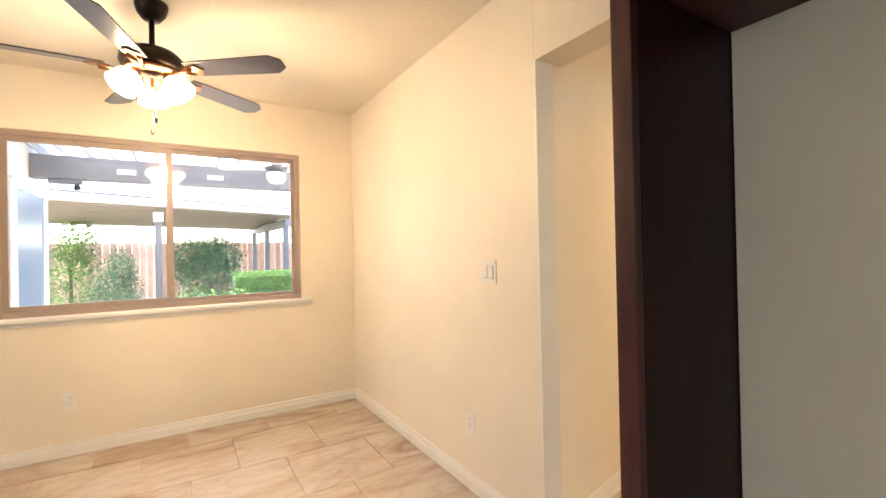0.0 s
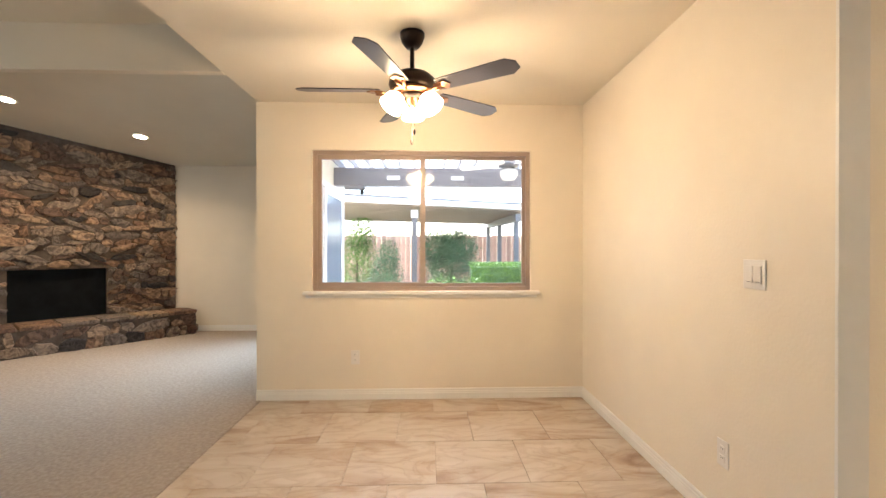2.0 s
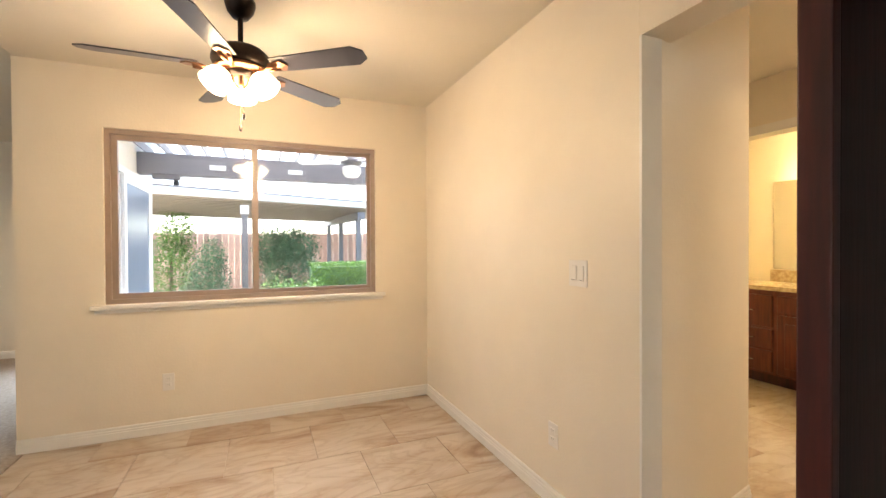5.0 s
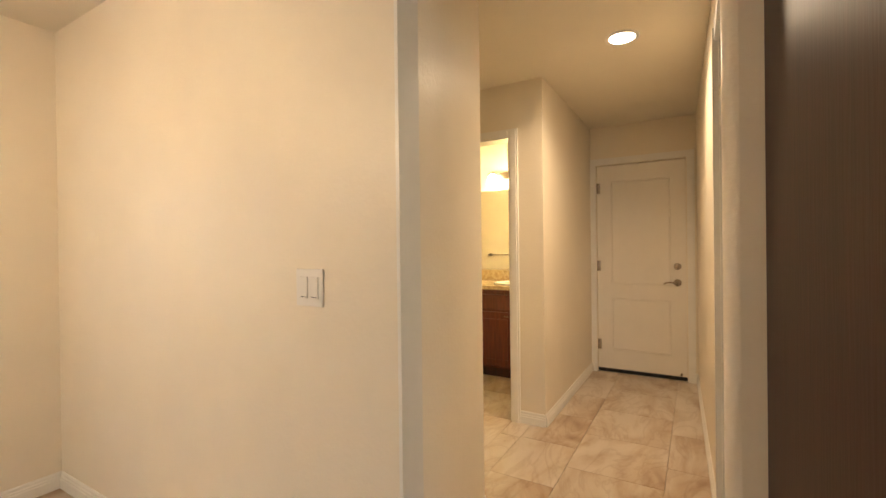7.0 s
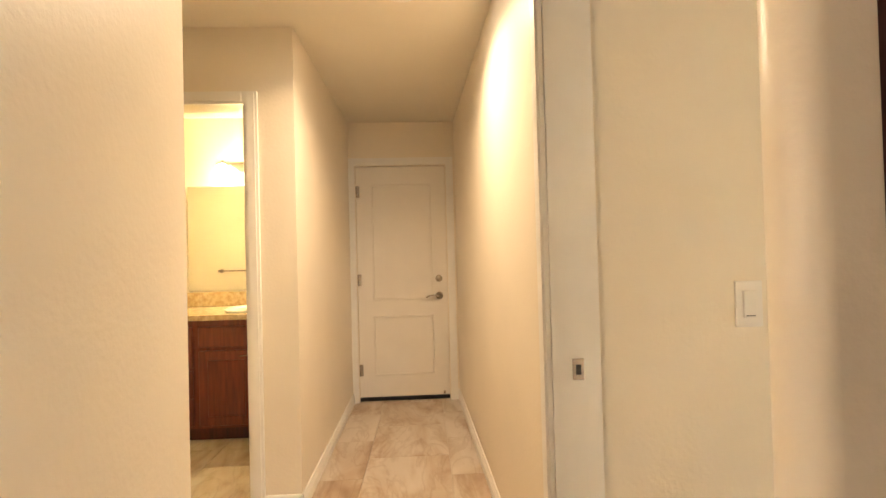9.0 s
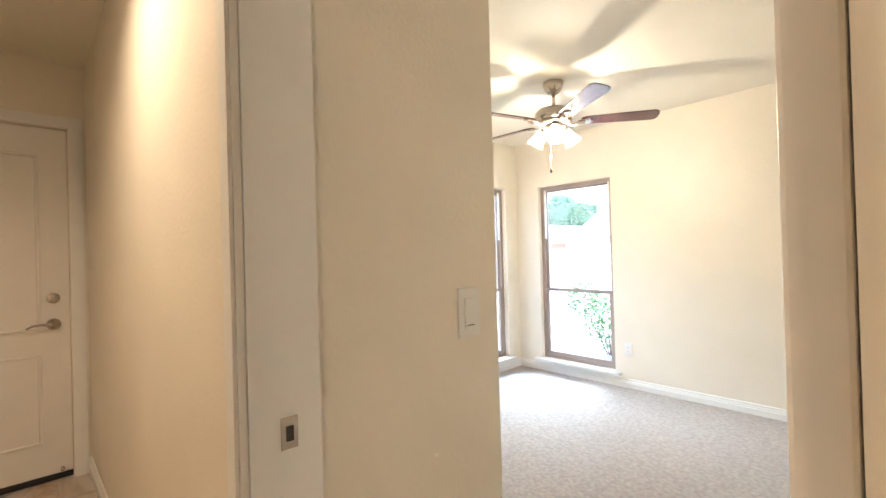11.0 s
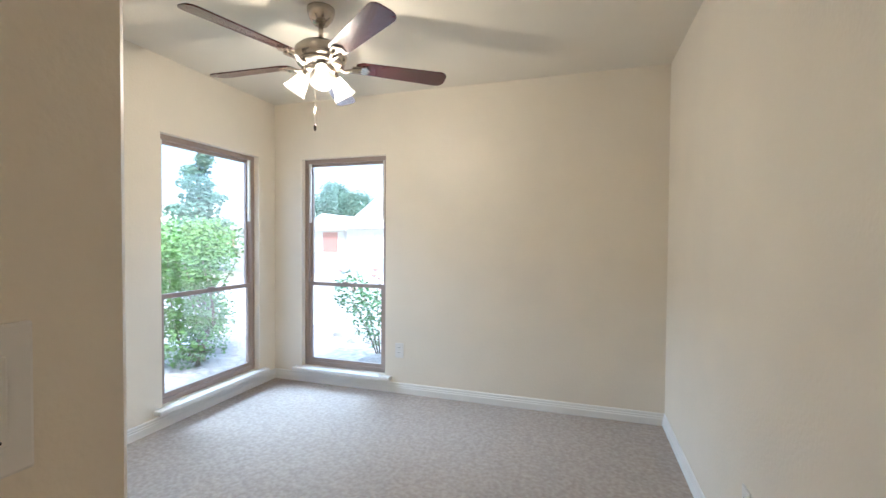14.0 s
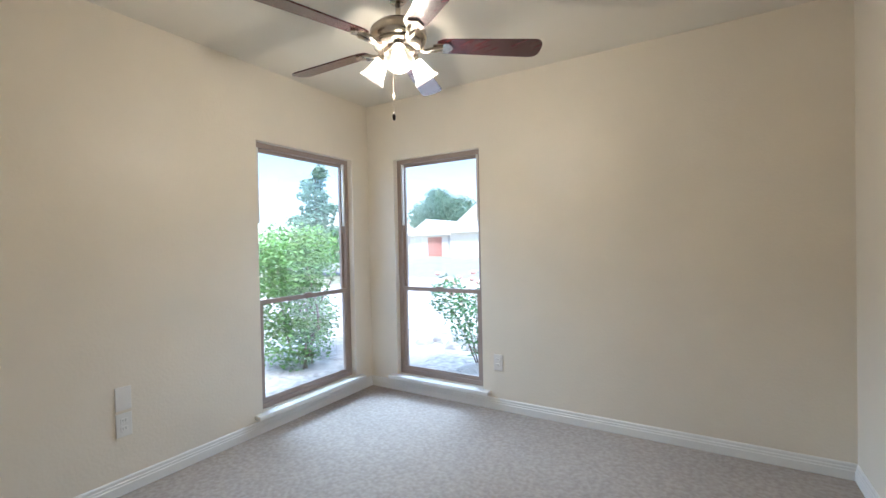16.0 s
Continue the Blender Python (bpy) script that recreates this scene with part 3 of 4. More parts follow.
part("door_sweep", bm_box(-0.008, 0.044, -0.778, 0, 0.004, 0.034), RUBBER, door, "black rubber door sweep")
for z in (0.27, 1.05, 1.82):
    hg = bm_tube([(-0.006, 0.004, z - 0.05), (-0.006, 0.004, z + 0.05)], 0.009, 10)
    bm_box(-0.003, -0.0005, -0.030, 0.0, z - 0.05, z + 0.05, hg)
    part("hinge", hg, NICKEL, door, "nickel hinge")
lever(door, pose(0, -0.705, 0.90) @ Matrix(((0, 0, -1, 0), (1, 0, 0, 0), (0, 1, 0, 0), (0, 0, 0, 1))))
part("deadbolt", bm_lathe([(0, 0), (0.031, 0), (0.029, 0.012), (0.02, 0.016), (0, 0.018)], 20, pose(0, -0.705, 1.05) @ Matrix(((0, 0, -1, 0), (1, 0, 0, 0), (0, 1, 0, 0), (0, 0, 0, 1)))), NICKEL, door)
part("door_stop", bm_lathe([(0, 0), (0.010, 0), (0.010, 0.03), (0, 0.03)], 10, pose(0, -0.73, 0.06) @ Matrix(((0, 0, -1, 0), (1, 0, 0, 0), (0, 1, 0, 0), (0, 0, 0, 1)))), NICKEL, door)

door2 = tagged(thing("door_2", pose(1.682, 0.755, 0), "white panelled bedroom door standing wide open", "door"), kind="structure")
part("slab", bevelled(bm_box(-0.010, 0.018, -0.51, 0, 0.02, 2.02), 0.003), DOORP, door2)
bm = bmesh.new()
panel_ring(bm, 0.018, -0.40, -0.11, 0.22, 0.78, out=1)
panel_ring(bm, 0.018, -0.40, -0.11, 0.92, 1.90, out=1)
bmesh.ops.bevel(bm, geom=bm.edges[:], offset=0.003, segments=1, affect="EDGES")
part("panel_moulding", bm, DOORP, door2)
lever(door2, pose(0.018, -0.455, 1.0) @ Matrix(((0, 0, 1, 0), (-1, 0, 0, 0), (0, -1, 0, 0), (0, 0, 0, 1))) @ pose(0, 0, 0, 0, 0, 205))
strike = single("strike_plate", bevelled(bm_box(2.4625, 2.466, 0.682, 0.715, 0.89, 0.95), 0.001), NICKEL, "satin nickel strike plate on the jamb", "strike plate")
part("slot", bm_box(2.461, 2.4624, 0.691, 0.705, 0.905, 0.933), DARKP, strike)

# ---- switches and outlets ----


def wall_plate(name, m, gangs, kind, label):
    """Local x along the wall, y out of it, z up, centred."""
    w = 0.070 + 0.046 * (gangs - 1)
    pl = thing(name, m, label, "light switch" if kind == "switch" else "wall outlet", "wall plates")
    part("plate", bevelled(bm_box(-w / 2, w / 2, 0, 0.006, -0.058, 0.058), 0.0025), PLAST, pl)
    for g in range(gangs):
        x = (g - (gangs - 1) / 2) * 0.046
        if kind == "switch":
            part("rocker", bevelled(bm_box(x - 0.017, x + 0.017, 0.005, 0.010, -0.034, 0.034), 0.002), PLAST, pl)
            part("seam", bm_box(x - 0.012, x + 0.012, 0.0098, 0.0106, -0.030, -0.028), DARKP, pl)
        elif kind == "outlet":
            for z in (-0.02, 0.02):
                rec = part("receptacle", bevelled(bm_box(x - 0.016, x + 0.016, 0.005, 0.0085, z - 0.014, z + 0.014), 0.002), PLAST, pl)
                for dx in (-0.006, 0.006):
                    part("slot", bm_box(x + dx - 0.001, x + dx + 0.001, 0.0083, 0.0088, z - 0.002, z + 0.007), DARKP, rec)
    return pl


wall_plate("light_switch", pose(XR, 1.89, 1.135, 0, 0, 90), 2, "switch", "white double rocker switch on the cream wall")
wall_plate("light_switch", pose(2.50, 0.168, 1.085, 0, 0, 90) @ Matrix.Scale(1.18, 4), 1, "switch", "white single rocker switch by the bedroom")
wall_plate("wall_outlet", pose(XR, 2.07, 0.345, 0, 0, 90), 1, "outlet", "white outlet low on the nook wall")
wall_plate("wall_outlet", pose(-0.405, YW, 0.345, 0, 0, 180), 1, "outlet", "cream outlet below the sliding window")
wall_plate("wall_outlet", pose(3.375, YB, 0.345), 1, "outlet", "white outlet beside the tall window")
wall_plate("wall_outlet", pose(XB1, -0.905, 0.345, 0, 0, 90), 1, "outlet", "white outlet low on the bedroom wall")
wall_plate("light_switch", pose(XB1, -0.905, 0.475, 0, 0, 90), 1, "blank", "white blank plate above the outlet")
wall_plate("wall_outlet", pose(XB0, -1.28, 0.345, 0, 0, -90), 1, "outlet", "white outlet seen edge-on on the wall")


def downlight(x, y, z, tilt, label):
    d = thing("recessed_downlight", pose(x, y, z, tilt, 0, 0), label, "ceiling light", "recessed lights")
    part("trim_ring", bm_lathe([(0.066, -0.001), (0.092, -0.001), (0.092, -0.005), (0.084, -0.009), (0.068, -0.006)], 28), TRIM, d)
    part("lens", bm_lathe([(0, -0.003), (0.067, -0.003)], 28), LENS, d)
    return d


HX, HY = 3.13, 1.20
downlight(HX, HY, H, 0, "lit recessed downlight in the hallway ceiling")
down_light("hall_lamp", HX, HY, H - 0.012, 3.1, spread=140)
tl = -math.degrees(math.atan(0.160))
for lx, ly in ((-4.14, 4.83), (-3.38, 5.73)):
    downlight(lx, ly, slope(ly), tl, "lit recessed downlight in the sloped ceiling")
    down_light("living_lamp", lx, ly, slope(ly) - 0.014, 2)

# ---- ceiling fans ----


def fan_blade(r0, r1, w0, w1, clip, thick=0.006):
    """A blade along x with clipped or rounded tip corners."""
    c = (r1 - r0)
    if clip == "cut":
        pts = [(r0, -w0), (r0 + 0.06, -w0 * 1.08), (r1 - 0.045, -w1), (r1, -w1 + 0.035), (r1, w1 - 0.035), (r1 - 0.045, w1), (r0 + 0.06, w0 * 1.08), (r0, w0)]
    else:
        pts = [(r0 + 0.03, -w0)] + [(r1 - 0.04 + 0.04 * math.sin(a), -w1 + 0.04 - 0.04 * math.cos(a)) for a in [i * math.pi / 8 for i in range(5)]]
        pts += [(x, -y) for x, y in pts[::-1]]
        pts += [(r0, w0 * 0.6), (r0, -w0 * 0.6)]
    return bm_prism(pts, -thick / 2, thick / 2)


def ceiling_fan(name, m, metal, accent, blade_mtl, shade_mtl, turn, clip, label, drop, radius, chains, bells, bell_turn):
    """m is the ceiling point; drop the distance to the blades' plane."""
    fan = thing(name, m, label, "ceiling fan")
    part("canopy", bm_lathe([(0, 0), (0.068, 0), (0.068, -0.018), (0.058, -0.05), (0.036, -0.078), (0, -0.08)], 28), metal, fan)
    part("downrod", bm_tube([(0, 0, -0.06), (0, 0, -drop + 0.09)], 0.012, 12), metal, fan)
    z = -drop
    part("motor", bm_lathe([(0, z + 0.10), (0.05, z + 0.10), (0.10, z + 0.085), (0.125, z + 0.062), (0.13, z + 0.03), (0.122, z + 0.012), (0.10, z - 0.004), (0.07, z - 0.012), (0, z - 0.012)], 36), metal, fan)
    part("motor_band", bm_lathe([(0.104, z + 0.004), (0.118, z - 0.004), (0.11, z - 0.014), (0.075, z - 0.024), (0.06, z - 0.024)], 36), accent, fan)
    part("vent_ring", bm_lathe([(0.062, z - 0.012), (0.074, z - 0.028), (0.066, z - 0.046), (0.05, z - 0.05)], 36), metal, fan)
    for i in range(5):
        a = turn + 72 * i
        mm = pose(0, 0, z - 0.012, 0, 0, a)
        iron = bm_tube([mm @ Vector(p) for p in ((0.085, 0, -0.002), (0.12, 0.0, -0.014), (0.155, 0.012, -0.006), (0.20, 0.02, 0.0))], 0.009, 8)
        bm_tube([mm @ Vector(p) for p in ((0.085, 0, -0.002), (0.12, 0.0, -0.014), (0.155, -0.012, -0.006), (0.20, -0.02, 0.0))], 0.009, 8, bm=iron)
        b2 = bm_prism([(0.155, -0.022), (0.225, -0.036), (0.25, 0), (0.225, 0.036), (0.155, 0.022)], -0.004, 0.002)
        b2.transform(mm @ pose(0, 0, 0.004, -10))
        tmp = bpy.data.meshes.new("tmp")
        b2.to_mesh(tmp)
        iron.from_mesh(tmp)
        b2.free()
        bracket = part("blade_bracket", iron, accent, fan)
        bl = fan_blade(0.175, radius, 0.048, 0.062, clip)
        bl.transform(mm @ pose(0, 0, 0.012, -12))
        part("blade", bl, blade_mtl, fan)
    zs = z - 0.008
    part("light_hub", bm_lathe([(0.045, zs + 0.004), (0.05, zs - 0.02), (0.036, zs - 0.045), (0.03, zs - 0.07), (0.018, zs - 0.085), (0, zs - 0.09)], 24), accent, fan)
    for i in range(bells):
        a = radians(bell_turn + 360 * i / bells)
        ax = Vector((math.cos(a), math.sin(a), 0))
        arm = bm_tube([ax * 0.03 + Vector((0, 0, zs - 0.03)), ax * 0.06 + Vector((0, 0, zs - 0.022)), ax * 0.078 + Vector((0, 0, zs - 0.032))], 0.008, 8)
        part("light_arm", arm, accent, fan)
        dn = (ax * 0.62 + Vector((0, 0, -0.78))).normalized()
        q = Matrix.Translation(ax * 0.075 + Vector((0, 0, zs - 0.03))) @ dn.to_track_quat("Z", "Y").to_matrix().to_4x4()
        part("socket", bm_lathe([(0, -0.01), (0.022, -0.01), (0.024, 0.015), (0.02, 0.022)], 16, q), accent, fan)
        if shade_mtl is FROST:
            sh = bm_lathe([(0.020, 0.010), (0.038, 0.014), (0.054, 0.030), (0.061, 0.052), (0.061, 0.072), (0.066, 0.092), (0.063, 0.092), (0.058, 0.072), (0.058, 0.052), (0.051, 0.033), (0.036, 0.018), (0.020, 0.014)], 28, q)
            part("shade", sh, FROST, fan, "lit frosted bell glass shade")
        else:
            sh = bm_lathe([(0.020, 0.016), (0.030, 0.03), (0.038, 0.06), (0.048, 0.095), (0.062, 0.12), (0.0605, 0.1205), (0.0465, 0.096), (0.0365, 0.061), (0.0285, 0.032), (0.019, 0.018)], 24, q)
            part("shade", sh, shade_mtl, fan, "clear glass bell shade")
        part("bulb", bm_lathe([(0, 0.012), (0.012, 0.02), (0.016, 0.04), (0.026, 0.065), (0.026, 0.08), (0.016, 0.098), (0, 0.102)], 14, q), BULB, fan)
    for cx, cy, ln in chains:
        ch = part("pull_chain", bm_tube([(cx, cy, zs - 0.05), (cx, cy, zs - ln)], 0.0016, 6), accent, fan)
        part("fob", bm_lathe([(0, zs - ln - 0.035), (0.006, zs - ln - 0.03), (0.008, zs - ln - 0.012), (0.004, zs - ln), (0, zs - ln)], 10, pose(cx, cy, 0)), BRONZE, ch)
    return fan


F1 = (0.10, 2.63)
ceiling_fan("ceiling_fan", pose(F1[0], F1[1], H), BRONZE, COPPER, BLADE1, FROST, -108, "cut", "dark bronze ceiling fan with three lit frosted shades", 0.315, 0.63, ((0.012, -0.03, 0.21), (-0.004, 0.03, 0.25)), 3, 90)
bulb_light("nook_fan_lamp", F1[0], F1[1], H - 0.315 - 0.25, 5.7, 0.13, WARM)
F2 = (3.27, -1.51)
ceiling_fan("ceiling_fan", pose(F2[0], F2[1], HB), NICKEL, NICKEL, BLADE2, CLEARG, 1, "round", "brushed nickel ceiling fan with mahogany blades and clear shades", 0.27, 0.66, ((0.02, 0.02, 0.30),), 3, 126)
bulb_light("bedroom_fan_lamp", F2[0], F2[1], HB - 0.27 - 0.24, 6.5, 0.02, (1, 0.80, 0.55))

# ---- vent ----
vent = thing("ceiling_vent", pose(1.766, -1.22, HB), "white slotted supply vent in the bedroom ceiling", "vent")
bm = bm_box(-0.15, 0.15, -0.09, -0.065, -0.008, 0)
bm_box(-0.15, 0.15, 0.065, 0.09, -0.008, 0, bm)
bm_box(-0.15, -0.125, -0.065, 0.065, -0.008, 0, bm)
bm_box(0.125, 0.15, -0.065, 0.065, -0.008, 0, bm)
part("frame", bm, PLAST, vent)
part("backing", bm_box(-0.125, 0.125, -0.065, 0.065, -0.002, 0), DARKP, vent)
for i in range(10):
    x = -0.11 + i * 0.0245
    b = bm_box(-0.008, 0.008, -0.064, 0.064, -0.001, 0.0005)
    b.transform(pose(x, 0, -0.005, 0, 35, 0))
    part("slat", b, PLAST, vent)

# ---- kitchen panel and cabinet ----
endp = thing("refrigerator_end_panel", pose(0.870, 0.688, 0), "dark cherry wood end panel reaching the ceiling", "cabinet panel")
part("board", bevelled(bm_box(0.0205, 0.738, 0.001, 0.041, 0.0, H - 0.002), 0.002), CHERRY_SHADED, endp)
part("face_strip", bevelled(bm_box(0.0, 0.020, 0.0, 0.042, 0.0, H - 0.002), 0.003), CHERRY, endp, "reddish cherry face strip")
cab = thing("wall_cabinet", pose(0.91, -0.15, 1.70), "dark cherry wall cabinet beside a tall end panel", "cabinet")
part("body", bm_box(0.0, 0.308, 0.0, 0.836, 0, 0.718), CHERRY, cab)
for y0, y1 in ((0.004, 0.418), (0.424, 0.832)):
    d = part("door", bevelled(bm_box(-0.020, -0.001, y0, y1, 0.004, 0.71), 0.003), CHERRY, cab)
    part("handle", bm_tube([(-0.021, (y0 + y1) / 2 - 0.05, 0.05), (-0.045, (y0 + y1) / 2 - 0.04, 0.05), (-0.045, (y0 + y1) / 2 + 0.04, 0.05), (-0.021, (y0 + y1) / 2 + 0.05, 0.05)], 0.005, 8), NICKEL, d)

# ---- fireplace ----
FA = Vector((-3.55, 6.775, 0))                   # right end of the stone face
FD = Vector((-0.66, -0.751, 0)).normalized()    # along the face
FN = Vector((0.751, -0.66, 0)).normalized()     # out of the face
FM = Matrix.Translation(FA) @ Matrix(((FD.x, FN.x, 0, 0), (FD.y, FN.y, 0, 0), (0, 0, 1, 0), (0, 0, 0, 1)))
FL = 4.6


def top_at(u):
    return slope(FA.y + FD.y * u)


fire = thing("fireplace", FM, "floor-to-ceiling ledge stone fireplace with a raised hearth", "fireplace")
BX0, BX1, BZ0, BZ1 = 0.82, 1.77, 0.35, 0.97
for a, b, z0, z1 in ((0, BX0, 0, None), (BX1, FL, 0, None), (BX0, BX1, BZ1, None), (BX0, BX1, 0, BZ0)):
    za, zb = (top_at(a), top_at(b)) if z1 is None else (z1, z1)
    bm = bmesh.new()
    v = [bm.verts.new(p) for p in ((a, -0.3, z0), (b, -0.3, z0), (b, -0.3, zb), (a, -0.3, za), (a, 0, z0), (b, 0, z0), (b, 0, zb), (a, 0, za))]
    for f in ((0, 1, 2, 3), (7, 6, 5, 4), (0, 4, 5, 1), (3, 2, 6, 7), (0, 3, 7, 4), (1, 5, 6, 2)):
        bm.faces.new([v[i] for i in f])
    part("chimney_masonry", bm, MORTAR, fire, "dark mortar behind the stones")
part("firebox", bm_box(BX0 - 0.01, BX1 + 0.01, -0.45, -0.06, BZ0, BZ1 + 0.01), SOOT, fire, "black firebox screen")
HD = 0.41
part("hearth_core", bm_box(-0.12, FL, 0.001, HD, 0, 0.30), MORTAR, fire, "mortared raised hearth")
rng = random.Random(7)


def stone_mesh(w, h, d, n=8):
    """An irregular flattened stone, w by h, standing d out of its bed; local x along, z up, y out."""
    bm = bmesh.new()
    base, mid, top = [], [], []
    for i in range(n):
        a = 2 * math.pi * i / n + rng.uniform(-0.26, 0.26)
        ca, sa = math.cos(a), math.sin(a)
        k = (abs(ca) ** 2.4 + abs(sa) ** 2.4) ** (-1 / 2.4) * rng.uniform(0.80, 1.16)
        x, z = ca * k * w / 2, sa * k * h / 2
        base.append(bm.verts.new((x, -0.004, z)))
        mid.append(bm.verts.new((x * 0.97, d * rng.uniform(0.45, 0.75), z * 0.96)))
        top.append(bm.verts.new((x * rng.uniform(0.74, 0.92), d * rng.uniform(0.85, 1.15), z * rng.uniform(0.70, 0.90))))
    for A, B in ((base, mid), (mid, top)):
        for i in range(n):
            bm.faces.new((A[i], A[(i + 1) % n], B[(i + 1) % n], B[i]))
    c = bm.verts.new((rng.uniform(-0.1, 0.1) * w, d * rng.uniform(0.9, 1.2), rng.uniform(-0.1, 0.1) * h))
    for i in range(n):
        bm.faces.new((top[i], top[(i + 1) % n], c))
    return bm


def lay_stones(u0, u1, z0, z1f, y, hmin, hmax, skip=None, turn=None):
    z = z0
    while True:
        h = rng.uniform(hmin, hmax)
        if z + h * 0.55 > max(z1f(u0), z1f(u1)):
            break
        u = u0
        while u < u1 - 0.03:
            w = min(rng.choice((0.08, 0.11, 0.16, 0.22, 0.30, 0.42)) * rng.uniform(0.8, 1.2), u1 - u)
            hh = h * rng.uniform(0.7, 1.55)
            uc, zc = u + w / 2, z + h / 2 + rng.uniform(-0.022, 0.022)
            ok = zc + hh / 2 < z1f(uc) + 0.02
            if skip and uc + w * 0.5 > skip[0] and uc - w * 0.5 < skip[1] and zc + hh / 2 > skip[2] and zc - hh / 2 < skip[3]:
                ok = False
                if uc < skip[0] and skip[0] - u > 0.06:
                    w = skip[0] - u
                    uc, ok = u + w / 2, True
                elif uc > skip[1] and u + w - skip[1] > 0.06:
                    uc, ok, w = (skip[1] + u + w) / 2, True, u + w - skip[1]
            if ok:
                bm = stone_mesh(w * 1.14, hh * 1.16, rng.uniform(0.012, 0.045))
                bm.transform(pose(0, 0, 0, 0, rng.gauss(0, 14), 0))
                s = new("stone", mesh_of("stone", bm, STONE))
                s.parent = fire
                s.matrix_basis = (turn or Matrix()) @ pose(uc, y, zc)
            u += w + 0.004
        z += h + 0.002


lay_stones(0.0, 3.35, 0.32, lambda u: top_at(u) - 0.01, 0.0, 0.05, 0.115, (BX0, BX1, BZ0, BZ1))
lay_stones(-0.12, 3.35, 0.01, lambda u: 0.30, HD, 0.12, 0.15)
lay_stones(-HD + 0.01, -0.01, 0.01, lambda u: 0.30, 0.0, 0.12, 0.15, turn=Matrix(((0, -1, 0, -0.12), (-1, 0, 0, 0), (0, 0, 1, 0), (0, 0, 0, 1))))
for i in range(9):
    w = 0.36
    bm = bm_box(-w / 2, w / 2, 0.0, HD + 0.02, 0, 0.045)
    for v in bm.verts:
        v.co += Vector((rng.uniform(-0.012, 0.012), rng.uniform(-0.01, 0.014), rng.uniform(-0.004, 0.004)))
    bevelled(bm, 0.008, 1)
    s = new("cap_stone", mesh_of("cap_stone", bm, STONE))
    s.parent = fire
    s.matrix_basis = pose(0.05 + i * 0.372, 0.005, 0.302)

# ---- bathroom ----
van = thing("vanity_cabinet", pose(4.30, 1.90, 0), "cherry vanity cabinet with raised-panel doors", "cabinet")
part("body", bm_box(0.02, 0.545, 0.0, 1.60, 0.10, 0.845), CHERRYV, van)
part("toe_kick", bm_box(0.08, 0.545, 0.0, 1.60, 0.0, 0.099), CHERRY, van)


def vanity_front(y0, y1, z0, z1, pulls, kind):
    p = part(kind, bevelled(bm_box(0.0, 0.019, y0, y1, z0, z1), 0.004, 1), CHERRYV, van)
    if kind == "door":
        b = bm_box(-0.006, -0.0005, y0 + 0.06, y1 - 0.06, z0 + 0.065, z1 - 0.065)
        part("raised_panel", bevelled(b, 0.005, 1), CHERRYV, p)
    for py, pz in pulls:
        part("handle", bm_tube([(0, py - 0.035, pz), (-0.022, py - 0.03, pz), (-0.022, py + 0.03, pz), (0, py + 0.035, pz)], 0.004, 8), NICKEL, p)


for y0 in (0.03, 0.415):
    inner = y0 + (0.375 - 0.06 if y0 < 0.2 else 0.06)
    vanity_front(y0, y0 + 0.375, 0.12, 0.635, ((inner, 0.60),), "door")
vanity_front(0.03, 0.79, 0.66, 0.80, (), "drawer_front")
for z0, z1 in ((0.12, 0.31), (0.33, 0.50), (0.52, 0.80)):
    vanity_front(0.83, 1.19, z0, z1, ((1.01, (z0 + z1) / 2),), "drawer")
vanity_front(1.22, 1.58, 0.12, 0.80, ((1.28, 0.60),), "door")
ctop = single("bathroom_countertop", bevelled(bm_box(4.27, 4.848, 1.872, 3.55, 0.846, 0.885), 0.006), COUNTER, "beige mottled stone vanity top", "countertop")
single("backsplash", bevelled(bm_box(4.825, 4.848, 1.872, 3.05, 0.886, 1.00), 0.003), COUNTER, "tan marbled stone backsplash", "backsplash")
sink = thing("wash_basin", pose(4.55, 2.40, 0.886), "white oval basin rim in the vanity top", "sink")
part("rim", bm_lathe([(0.14, 0.0), (0.20, 0.0), (0.205, 0.012), (0.19, 0.018), (0.165, 0.010), (0.14, 0.002)], 32), WHITEC, sink)
part("bowl", bm_lathe([(0, 0.002), (0.15, 0.003)], 32), WHITEC, sink)
fau = thing("basin_faucet", pose(4.77, 2.40, 0.886), "chrome basin faucet on the vanity top", "faucet")
part("spout", bm_tube([(0, 0, 0), (0, 0, 0.10), (-0.03, 0, 0.13), (-0.09, 0, 0.12), (-0.10, 0, 0.10)], 0.011, 10), NICKEL, fau)
for dy in (-0.09, 0.09):
    part("tap_handle", bm_lathe([(0, 0), (0.022, 0), (0.016, 0.03), (0.02, 0.05), (0, 0.055)], 14, pose(0, dy, 0)), NICKEL, fau)
single("wall_mirror", bm_box(4.842, 4.848, 1.90, 3.03, 1.01, 1.86), MIRROR, "large frameless mirror above the backsplash", "mirror")
vl = thing("vanity_light", pose(4.85, 2.47, 2.0), "lit vanity light bar above the mirror", "wall light")
part("back_bar", bevelled(bm_box(-0.025, -0.001, -0.32, 0.32, -0.03, 0.05), 0.006), NICKEL, vl)
